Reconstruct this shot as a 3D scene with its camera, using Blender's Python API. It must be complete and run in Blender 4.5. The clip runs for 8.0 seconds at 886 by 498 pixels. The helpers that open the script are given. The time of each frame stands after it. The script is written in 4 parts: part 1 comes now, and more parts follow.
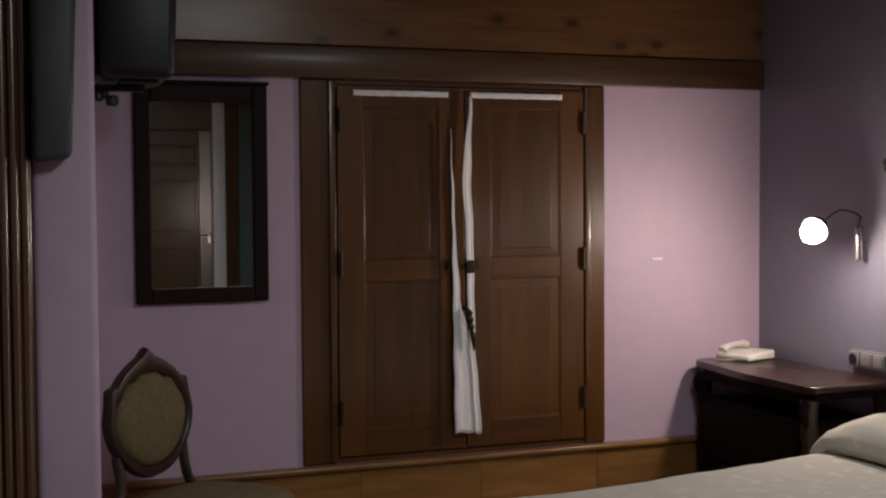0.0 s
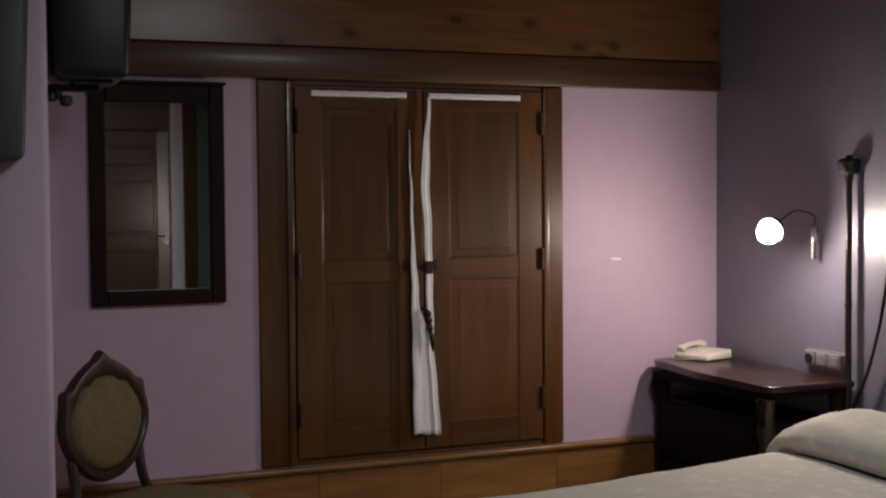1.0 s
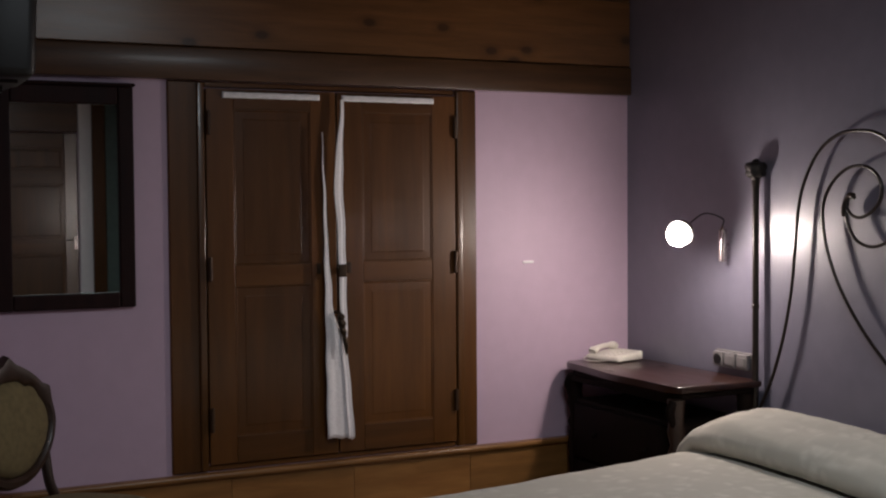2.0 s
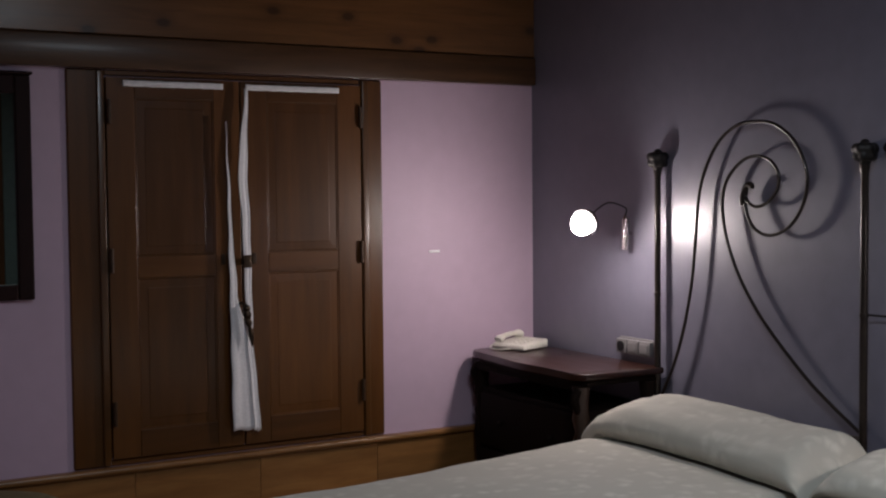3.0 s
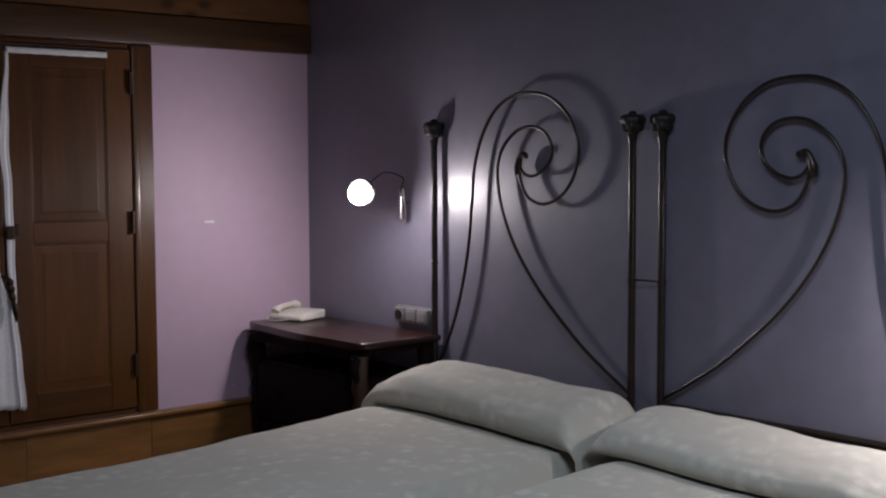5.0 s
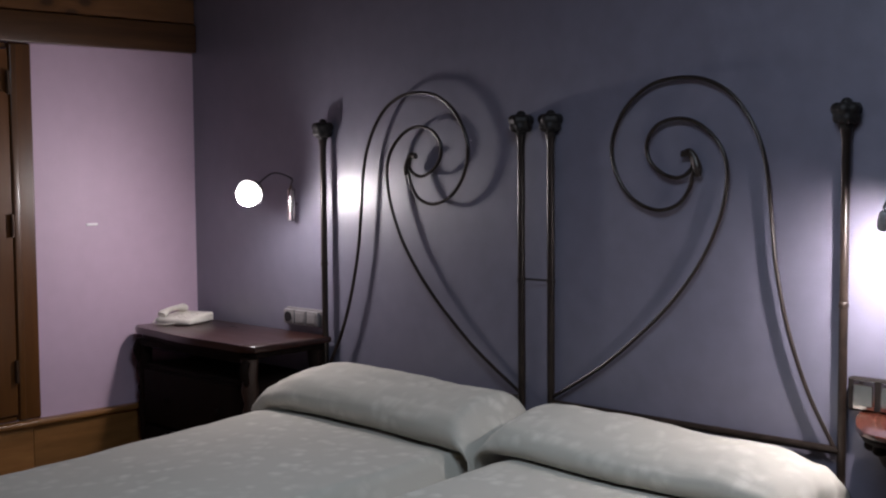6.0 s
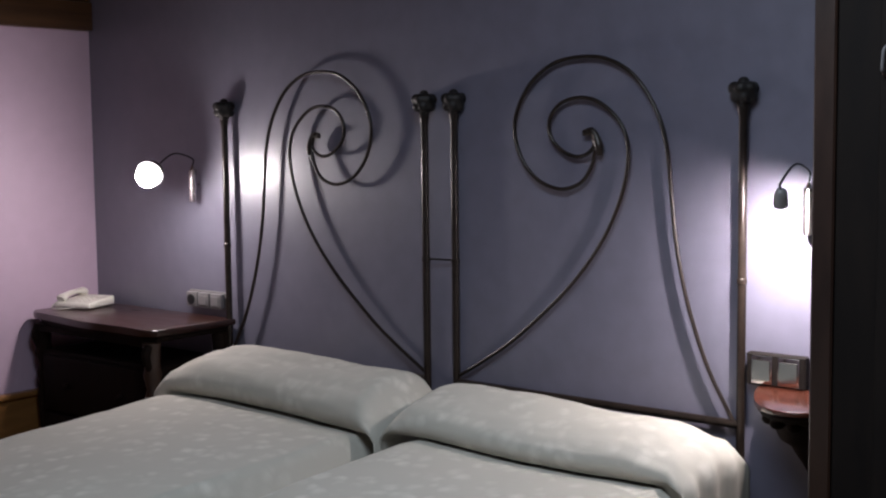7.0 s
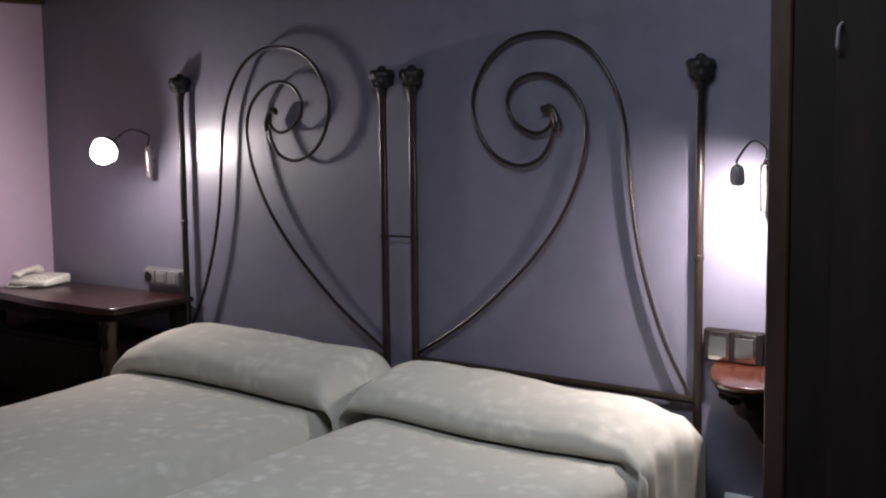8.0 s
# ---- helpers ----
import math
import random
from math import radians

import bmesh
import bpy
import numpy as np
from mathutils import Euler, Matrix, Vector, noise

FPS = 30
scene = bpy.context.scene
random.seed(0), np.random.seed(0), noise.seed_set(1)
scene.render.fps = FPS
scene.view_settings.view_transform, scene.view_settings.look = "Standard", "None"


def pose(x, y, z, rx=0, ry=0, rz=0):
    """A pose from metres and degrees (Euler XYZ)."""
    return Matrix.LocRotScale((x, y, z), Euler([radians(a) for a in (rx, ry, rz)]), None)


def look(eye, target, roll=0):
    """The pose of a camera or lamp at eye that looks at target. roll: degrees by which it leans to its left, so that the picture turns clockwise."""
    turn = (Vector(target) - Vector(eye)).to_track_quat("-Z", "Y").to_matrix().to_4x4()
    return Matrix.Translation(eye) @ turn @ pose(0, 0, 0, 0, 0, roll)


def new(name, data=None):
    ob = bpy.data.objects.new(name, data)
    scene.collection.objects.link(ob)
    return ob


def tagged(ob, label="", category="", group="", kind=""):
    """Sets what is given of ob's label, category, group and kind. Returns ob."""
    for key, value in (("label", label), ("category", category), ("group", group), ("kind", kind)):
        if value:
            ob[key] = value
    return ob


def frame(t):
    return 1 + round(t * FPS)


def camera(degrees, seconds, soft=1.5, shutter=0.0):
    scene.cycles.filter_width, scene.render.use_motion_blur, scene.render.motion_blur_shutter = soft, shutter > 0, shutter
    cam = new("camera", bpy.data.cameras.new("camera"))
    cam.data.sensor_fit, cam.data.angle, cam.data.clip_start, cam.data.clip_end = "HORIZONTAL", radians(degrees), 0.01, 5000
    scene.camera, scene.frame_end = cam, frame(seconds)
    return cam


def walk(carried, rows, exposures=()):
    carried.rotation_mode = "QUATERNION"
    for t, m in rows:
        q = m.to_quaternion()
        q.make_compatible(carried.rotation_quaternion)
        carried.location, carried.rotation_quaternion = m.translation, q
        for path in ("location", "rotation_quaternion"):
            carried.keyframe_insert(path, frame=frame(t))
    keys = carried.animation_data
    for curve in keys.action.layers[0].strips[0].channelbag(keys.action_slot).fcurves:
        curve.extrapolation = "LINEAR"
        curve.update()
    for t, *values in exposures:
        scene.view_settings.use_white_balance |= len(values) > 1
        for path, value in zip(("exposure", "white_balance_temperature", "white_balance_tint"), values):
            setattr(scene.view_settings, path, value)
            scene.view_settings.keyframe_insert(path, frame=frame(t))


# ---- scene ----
cam = camera(39.07, 8.0, soft=2.2)
PATH = [
    (0, (-0.114, -1.042, 1.427), (0.576, 0.833, 1.345), -0.39),
    (0.5, (-0.113, -1.046, 1.428), (0.589, 0.825, 1.346), -0.41),
    (1, (-0.104, -1.038, 1.429), (0.645, 0.815, 1.347), -0.45),
    (1.5, (-0.100, -1.035, 1.425), (0.708, 0.793, 1.345), -0.43),
    (1.7, (-0.100, -1.035, 1.425), (0.7354, 0.7805, 1.3451), -0.42),
    (2.8, (-0.099, -1.035, 1.430), (0.8777, 0.7083, 1.3470), -0.49),
    (3, (-0.099, -1.035, 1.432), (0.907, 0.691, 1.335), -0.51),
    (3.5, (-0.105, -1.028, 1.436), (0.974, 0.651, 1.304), -0.48),
    (4, (-0.121, -1.014, 1.431), (1.032, 0.615, 1.303), -0.40),
    (4.5, (-0.133, -1.003, 1.430), (1.099, 0.567, 1.292), -0.37),
    (5, (-0.125, -0.998, 1.417), (1.182, 0.510, 1.275), -0.25),
    (5.2, (-0.122, -0.996, 1.417), (1.2138, 0.4858, 1.2767), -0.24),
    (6.3, (-0.116, -0.984, 1.423), (1.3532, 0.3662, 1.2767), -0.53),
    (6.5, (-0.111, -0.983, 1.423), (1.379, 0.343, 1.274), -0.57),
    (7, (-0.095, -0.988, 1.427), (1.434, 0.288, 1.246), -0.67),
    (7.5, (-0.089, -0.988, 1.440), (1.467, 0.251, 1.234), -0.84),
    (8, (-0.072, -0.989, 1.438), (1.490, 0.239, 1.213), -0.72),
]
EXPOSURES = [(0.0, 0.46, 6880, 10), (1.5, 0.40, 6700, 10), (3.0, 0.12, 6220, 10), (3.5, -0.03, 6050, 10), (4.0, -0.12, 5950, 10), (4.5, -0.08, 5880, 10),
             (5.0, -0.08, 5850, 10), (6.5, 0.25, 5900, 10), (7.5, 0.32, 6040, 10), (8.0, 0.31, 6090, 10)]
walk(cam, [(t, look(eye, target, roll)) for t, eye, target, roll in PATH], EXPOSURES)

# ---- light ----
world = bpy.data.worlds.new("world")
world.use_nodes = True
scene.world = world
world.node_tree.nodes["Background"].inputs["Color"].default_value = (0.35, 0.42, 0.55, 1)
world.node_tree.nodes["Background"].inputs["Strength"].default_value = 0.02

HEAD_A = Vector((2.76, 2.814, 1.291))     # reading lamp over the bedside chest, turned to the room
HEAD_B = Vector((2.83, 0.3555, 1.2471))    # reading lamp over the console, turned down


def lamp(name, kind, power, colour, radius, m):
    data = bpy.data.lights.new(name, kind)
    data.energy, data.color = power, colour
    if kind == "AREA":
        data.size = radius
    else:
        data.shadow_soft_size = radius
    ob = new(name, data)
    ob.matrix_world = m
    return ob


# added fill from above, standing for an unseen source of the room's dim light
roof_fill = lamp("added_roof_fill", "AREA", 30.0, (0.83, 0.92, 1.0), 1.0, look((1.25, 0.2, 2.60), (1.25, 0.2, 0.0)))
roof_fill.data.shape, roof_fill.data.size, roof_fill.data.size_y = "RECTANGLE", 0.76, 1.16

# ---- materials ----
def material(name):
    m = bpy.data.materials.new(name)
    m.use_nodes = True
    t = m.node_tree
    return m, t, t.nodes["Principled BSDF"]


def node(t, kind, **inputs):
    n = t.nodes.new(kind)
    for k, v in inputs.items():
        n.inputs[k.replace("_", " ")].default_value = v
    return n


def coords(t, scale=(1, 1, 1)):
    g = t.nodes.new("ShaderNodeNewGeometry")
    mp = t.nodes.new("ShaderNodeMapping")
    mp.inputs["Scale"].default_value = scale
    t.links.new(g.outputs["Position"], mp.inputs["Vector"])
    return mp.outputs["Vector"]


def ramp(t, fac, stops):
    r = t.nodes.new("ShaderNodeValToRGB")
    els = r.color_ramp.elements
    while len(els) < len(stops):
        els.new(0.5)
    for e, (p, c) in zip(els, stops):
        e.position, e.color = p, (*c, 1)
    t.links.new(fac, r.inputs["Fac"])
    return r.outputs["Color"]


def bump(t, b, height, strength, distance):
    n = node(t, "ShaderNodeBump", Strength=strength, Distance=distance)
    t.links.new(height, n.inputs["Height"])
    t.links.new(n.outputs["Normal"], b.inputs["Normal"])


def mix(t, fac, a, c, blend="MIX"):
    n = t.nodes.new("ShaderNodeMix")
    n.data_type, n.blend_type = "RGBA", blend
    for sock, v in ((n.inputs[0], fac), (n.inputs[6], a), (n.inputs[7], c)):
        if isinstance(v, (int, float)):
            sock.default_value = v
        elif isinstance(v, tuple):
            sock.default_value = (*v, 1)
        else:
            t.links.new(v, sock)
    return n.outputs[2]


def painted(name, colour, other, rough, mottle=2.5, bumpy=0.06, patchy=0.16, coat=0.0):
    """Roller-painted plaster with mottled tone, fine orange-peel relief and satin gloss."""
    m, t, b = material(name)
    big = node(t, "ShaderNodeTexNoise", Scale=mottle, Detail=4.0, Roughness=0.6)
    fine = node(t, "ShaderNodeTexNoise", Scale=45.0, Detail=3.0)
    mid = node(t, "ShaderNodeTexNoise", Scale=14.0, Detail=4.0)
    for n in (big, fine, mid):
        t.links.new(coords(t), n.inputs["Vector"])
    a = mix(t, big.outputs["Fac"], colour, other)
    spots = ramp(t, mid.outputs["Fac"], [(0.35, (1 - patchy / 2,) * 3), (0.7, (1 + patchy / 3,) * 3)])
    t.links.new(mix(t, 1.0, a, spots, "MULTIPLY"), b.inputs["Base Color"])
    rr = node(t, "ShaderNodeMapRange", To_Min=rough - patchy, To_Max=rough + patchy)
    t.links.new(mid.outputs["Fac"], rr.inputs["Value"])
    t.links.new(rr.outputs["Result"], b.inputs["Roughness"])
    b.inputs["Coat Weight"].default_value, b.inputs["Coat Roughness"].default_value = coat, 0.34
    bump(t, b, fine.outputs["Fac"], bumpy, 0.002)
    return m


def timber(name, dark, light, rough, grain=(1, 1, 1), knots=False, coat=0.0, vary=0.15, across="Z"):
    """Stained or varnished wood; grain: the coordinates' stretch, small along the fibres."""
    m, t, b = material(name)
    info = t.nodes.new("ShaderNodeObjectInfo")
    shift = t.nodes.new("ShaderNodeVectorMath")
    shift.operation = "MULTIPLY_ADD"
    comb = t.nodes.new("ShaderNodeCombineXYZ")
    for i in range(3):
        t.links.new(info.outputs["Random"], comb.inputs[i])
    shift.inputs[1].default_value = (7.3, 4.1, 5.9)
    t.links.new(comb.outputs[0], shift.inputs[0])
    t.links.new(coords(t), shift.inputs[2])
    mp = t.nodes.new("ShaderNodeMapping")
    mp.inputs["Scale"].default_value = grain
    t.links.new(shift.outputs[0], mp.inputs["Vector"])
    fibre = node(t, "ShaderNodeTexNoise", Scale=9.0, Detail=6.0, Roughness=0.62, Distortion=0.5)
    broad = node(t, "ShaderNodeTexNoise", Scale=1.6, Detail=3.0, Distortion=1.2)
    pores = node(t, "ShaderNodeTexNoise", Scale=42.0, Detail=3.0)
    for n in (fibre, broad, pores):
        t.links.new(mp.outputs[0], n.inputs["Vector"])
    col = ramp(t, fibre.outputs["Fac"], [(0.28, dark), (0.72, light)])
    tone = ramp(t, broad.outputs["Fac"], [(0.3, (0.75, 0.75, 0.75)), (0.7, (1.15, 1.12, 1.1))])
    col = mix(t, 1.0, col, tone, "MULTIPLY")
    if knots:
        v = node(t, "ShaderNodeTexVoronoi", Scale=4.2)
        v.voronoi_dimensions = "2D"
        sep = t.nodes.new("ShaderNodeSeparateXYZ")
        flat = t.nodes.new("ShaderNodeCombineXYZ")
        kmap = t.nodes.new("ShaderNodeMapping")
        kmap.inputs["Scale"].default_value = (0.75, 1.3, 1.0)
        t.links.new(shift.outputs[0], sep.inputs[0])
        t.links.new(sep.outputs["X"], flat.inputs["X"])
        t.links.new(sep.outputs[across], flat.inputs["Y"])
        t.links.new(flat.outputs[0], kmap.inputs["Vector"])
        t.links.new(kmap.outputs[0], v.inputs["Vector"])
        k = ramp(t, v.outputs["Distance"], [(0.06, (0.16, 0.13, 0.10)), (0.11, (0.75, 0.72, 0.70)), (0.2, (1, 1, 1))])
        col = mix(t, 0.8, col, k, "MULTIPLY")
    val = node(t, "ShaderNodeHueSaturation")
    mr = node(t, "ShaderNodeMapRange", To_Min=1 - vary, To_Max=1 + vary)
    t.links.new(info.outputs["Random"], mr.inputs["Value"])
    t.links.new(mr.outputs["Result"], val.inputs["Value"])
    t.links.new(col, val.inputs["Color"])
    t.links.new(val.outputs["Color"], b.inputs["Base Color"])
    rr = node(t, "ShaderNodeMapRange", To_Min=rough - 0.07, To_Max=rough + 0.12)
    t.links.new(fibre.outputs["Fac"], rr.inputs["Value"])
    t.links.new(rr.outputs["Result"], b.inputs["Roughness"])
    b.inputs["Coat Weight"].default_value, b.inputs["Coat Roughness"].default_value = coat, 0.18
    bump(t, b, pores.outputs["Fac"], 0.2, 0.0015)
    return m


def plain(name, colour, rough, metal=0.0, grain=60.0, amount=0.12, relief=0.1):
    m, t, b = material(name)
    n = node(t, "ShaderNodeTexNoise", Scale=grain, Detail=4.0)
    t.links.new(coords(t), n.inputs["Vector"])
    lo, hi = tuple(c * (1 - amount) for c in colour), tuple(min(1, c * (1 + amount)) for c in colour)
    t.links.new(ramp(t, n.outputs["Fac"], [(0.3, lo), (0.7, hi)]), b.inputs["Base Color"])
    b.inputs["Roughness"].default_value, b.inputs["Metallic"].default_value = rough, metal
    bump(t, b, n.outputs["Fac"], relief, 0.001)
    return m


def glow(name, colour, strength):
    m, t, b = material(name)
    b.inputs["Base Color"].default_value = (0.8, 0.8, 0.8, 1)
    b.inputs["Emission Color"].default_value = (*colour, 1)
    b.inputs["Emission Strength"].default_value = strength
    return m


def damask(name):
    """Cream woven cover with a paler scattered leaf motif and a fine weave."""
    m, t, b = material(name)
    warp = node(t, "ShaderNodeTexNoise", Scale=16.0, Detail=3.0)
    t.links.new(coords(t), warp.inputs["Vector"])
    moved = t.nodes.new("ShaderNodeVectorMath")
    moved.operation = "MULTIPLY_ADD"
    moved.inputs[1].default_value = (0.06, 0.06, 0.06)
    t.links.new(warp.outputs["Color"], moved.inputs[0])
    t.links.new(coords(t), moved.inputs[2])
    v = node(t, "ShaderNodeTexVoronoi", Scale=19.0)
    t.links.new(moved.outputs[0], v.inputs["Vector"])
    motif = ramp(t, v.outputs["Distance"], [(0.14, (1, 1, 1)), (0.52, (0, 0, 0))])
    patch = node(t, "ShaderNodeTexNoise", Scale=7.0, Detail=2.0)
    t.links.new(coords(t), patch.inputs["Vector"])
    motif = mix(t, 1.0, motif, ramp(t, patch.outputs["Fac"], [(0.38, (0.2, 0.2, 0.2)), (0.62, (1, 1, 1))]), "MULTIPLY")
    broad = node(t, "ShaderNodeTexNoise", Scale=3.0, Detail=3.0)
    t.links.new(coords(t), broad.inputs["Vector"])
    base = mix(t, broad.outputs["Fac"], (0.435, 0.412, 0.352), (0.49, 0.465, 0.40))
    t.links.new(mix(t, motif, base, (0.595, 0.568, 0.497)), b.inputs["Base Color"])
    weave = node(t, "ShaderNodeTexNoise", Scale=260.0, Detail=2.0)
    t.links.new(coords(t), weave.inputs["Vector"])
    b.inputs["Roughness"].default_value = 0.85
    b.inputs["Sheen Weight"].default_value = 0.05
    bump(t, b, weave.outputs["Fac"], 0.35, 0.0015)
    return m


M_PURPLE = painted("purple_satin_paint", (0.130, 0.124, 0.168), (0.168, 0.160, 0.211), 0.50, 3.2, 0.12, 0.16, 1.0)
M_LILAC = painted("lilac_paint", (0.505, 0.374, 0.474), (0.565, 0.420, 0.530), 0.58, 1.5, patchy=0.06)
M_CEIL = timber("ceiling_pine", (0.10, 0.045, 0.015), (0.20, 0.10, 0.035), 0.4, (0.35, 3, 3), True, across="Y")
M_PINE = timber("varnished_pine", (0.095, 0.040, 0.011), (0.165, 0.075, 0.024), 0.33, (0.3, 3.5, 3.5), True, 0.2)
M_BEAM = timber("beam_wood", (0.06, 0.027, 0.010), (0.115, 0.056, 0.022), 0.38, (0.3, 3.5, 3.5), False, 0.15)
M_LEDGE = timber("honey_wood", (0.175, 0.078, 0.022), (0.29, 0.142, 0.044), 0.36, (0.4, 3, 3), False, 0.2)
M_DOOR = timber("walnut_stain", (0.078, 0.0285, 0.0042), (0.108, 0.0410, 0.0066), 0.36, (3.2, 3.2, 0.3), False, 0.42)
M_DOORX = timber("walnut_stain_rail", (0.078, 0.0285, 0.0042), (0.108, 0.0410, 0.0066), 0.36, (0.3, 3.2, 3.2), False, 0.42)
M_GLOSS = timber("polished_walnut", (0.082, 0.033, 0.0068), (0.135, 0.058, 0.0130), 0.30, (3.2, 3.2, 0.3), False, 1.0)
M_GLOSS.node_tree.nodes["Principled BSDF"].inputs["Coat IOR"].default_value = 2.0
M_GLOSS.node_tree.nodes["Principled BSDF"].inputs["Coat Roughness"].default_value = 0.24
for _m in (M_DOOR, M_DOORX):
    _m.node_tree.nodes["Principled BSDF"].inputs["Specular IOR Level"].default_value = 0.35
M_BEAD = timber("waxed_walnut", (0.070, 0.027, 0.0045), (0.114, 0.046, 0.0085), 0.34, (3.2, 3.2, 0.3), False, 0.65)
M_FLOOR = timber("floor_boards", (0.14, 0.065, 0.022), (0.25, 0.13, 0.05), 0.35, (0.3, 3, 3), False, 0.1)
M_MAHOG = timber("mahogany", (0.034, 0.010, 0.006), (0.072, 0.021, 0.011), 0.22, (2.5, 0.4, 2.5), False, 0.6)
M_CHEST = timber("dark_polished_walnut", (0.020, 0.0075, 0.0052), (0.044, 0.0145, 0.0085), 0.28, (2.5, 0.4, 2.5), False, 0.3)
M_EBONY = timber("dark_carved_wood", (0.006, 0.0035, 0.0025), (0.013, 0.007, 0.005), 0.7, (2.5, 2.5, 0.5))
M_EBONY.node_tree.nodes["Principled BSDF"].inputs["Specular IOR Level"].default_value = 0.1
M_FRAME = timber("black_walnut_frame", (0.013, 0.005, 0.005), (0.024, 0.009, 0.008), 0.5, (2, 2, 0.5))
M_FRAME.node_tree.nodes["Principled BSDF"].inputs["Specular IOR Level"].default_value = 0.12
M_WARD = timber("black_stained_wood", (0.007, 0.0055, 0.005), (0.014, 0.010, 0.008), 0.7, (2, 2, 0.4))
M_WARD.node_tree.nodes["Principled BSDF"].inputs["Specular IOR Level"].default_value = 0.15
M_CHAIR = timber("carved_walnut", (0.016, 0.0075, 0.0045), (0.038, 0.017, 0.009), 0.45, (2, 2, 0.5), False, 0.1)
M_VELVET = plain("olive_gold_upholstery", (0.150, 0.112, 0.050), 0.9, 0, 50, 0.16, 0.4)
M_IRON = plain("wrought_iron", (0.021, 0.0145, 0.0110), 0.33, 0.3, 30, 0.35, 0.30)
M_CAST = plain("cast_iron", (0.015, 0.012, 0.011), 0.55, 0.3, 45, 0.4, 0.5)
M_CHROME = plain("brushed_nickel", (0.62, 0.58, 0.56), 0.24, 1.0, 80, 0.08, 0.05)
M_STEEL = plain("satin_steel", (0.30, 0.29, 0.29), 0.42, 1.0, 60, 0.1, 0.05)
M_BRONZE = plain("dark_bronze", (0.060, 0.040, 0.026), 0.4, 0.8, 40, 0.3, 0.2)
M_HINGE = plain("browned_metal", (0.050, 0.026, 0.012), 0.45, 0.3, 40, 0.3, 0.2)
M_CREAM = plain("ivory_plastic", (0.74, 0.70, 0.62), 0.38, 0, 30, 0.05, 0.05)
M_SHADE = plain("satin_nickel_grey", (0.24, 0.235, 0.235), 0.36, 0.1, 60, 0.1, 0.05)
M_SOCKET = plain("socket_grey", (0.17, 0.16, 0.16), 0.35, 0, 30, 0.06, 0.05)
M_SWITCH = plain("polished_steel", (0.50, 0.49, 0.47), 0.20, 1.0, 30, 0.05, 0.05)
M_PLATE = plain("glossy_white_plastic", (0.82, 0.80, 0.80), 0.25, 0, 30, 0.03, 0.03)
M_BLACK = plain("black_plastic", (0.0055, 0.0055, 0.006), 0.45, 0, 50, 0.2, 0.15)
M_GREY = plain("grey_housing", (0.045, 0.050, 0.052), 0.5, 0, 50, 0.15, 0.15)
M_CLOTH = plain("white_voile", (0.84, 0.82, 0.83), 0.7, 0, 120, 0.06, 0.4)
M_TEAL = plain("dull_green_paint", (0.10, 0.14, 0.12), 0.5, 0, 20, 0.1, 0.1)
M_SPREAD = damask("cream_damask")
M_MATTRESS = plain("mattress_ticking", (0.6, 0.58, 0.52), 0.9, 0, 80, 0.08, 0.3)
M_BULB = glow("lit_bulb", (1.0, 0.86, 0.80), 270.0)
M_BULB_SMALL = glow("lit_small_bulb", (1.0, 0.86, 0.80), 5600.0)
M_MIRROR, _t, _b = material("silvered_glass")
_b.inputs["Base Color"].default_value = (0.86, 0.87, 0.86, 1)
_b.inputs["Metallic"].default_value, _b.inputs["Roughness"].default_value = 1.0, 0.015


# ---- mesh helpers ----
def part(name, bm, mat, parent=None, label=""):
    me = bpy.data.meshes.new(name)
    bmesh.ops.recalc_face_normals(bm, faces=bm.faces)
    bm.to_mesh(me)
    bm.free()
    me.materials.append(mat)
    ob = new(name, me)
    if parent is not None:
        ob.parent = parent
    if label:
        ob["label"] = label
    return ob


def smooth(ob, angle=40):
    for p in ob.data.polygons:
        p.use_smooth = True
    ob.data.set_sharp_from_angle(angle=radians(angle))
    return ob


def thing(name, m, label, category, group="", kind=""):
    ob = new(name)
    ob.matrix_world = m
    ob.empty_display_size = 0.1
    return tagged(ob, label, category, group, kind)


def box(bm, lo, hi, bevel=0.0, segments=1):
    c = [(a + b) / 2 for a, b in zip(lo, hi)]
    s = [abs(b - a) for a, b in zip(lo, hi)]
    r = bmesh.ops.create_cube(bm, size=1.0, matrix=Matrix.LocRotScale(c, None, s))
    if bevel:
        edges = list({e for v in r["verts"] for e in v.link_edges})
        bmesh.ops.bevel(bm, geom=edges, offset=min(bevel, 0.45 * min(s)), segments=segments, affect="EDGES", profile=0.5)
    return bm


def block(name, lo, hi, mat, parent=None, bevel=0.003, label="", segments=1):
    return part(name, box(bmesh.new(), lo, hi, bevel, segments), mat, parent, label)


def glide(points, steps=8):
    """Points along a smooth line through the given ones."""
    p = [Vector(q) for q in points]
    p = [2 * p[0] - p[1]] + p + [2 * p[-1] - p[-2]]
    out = []
    for i in range(1, len(p) - 2):
        a, b, c, d = p[i - 1:i + 3]
        for k in range(steps):
            t = k / steps
            out.append(0.5 * (2 * b + (c - a) * t + (2 * a - 5 * b + 4 * c - d) * t * t + (3 * b - a - 3 * c + d) * t ** 3))
    return out + [p[-2]]


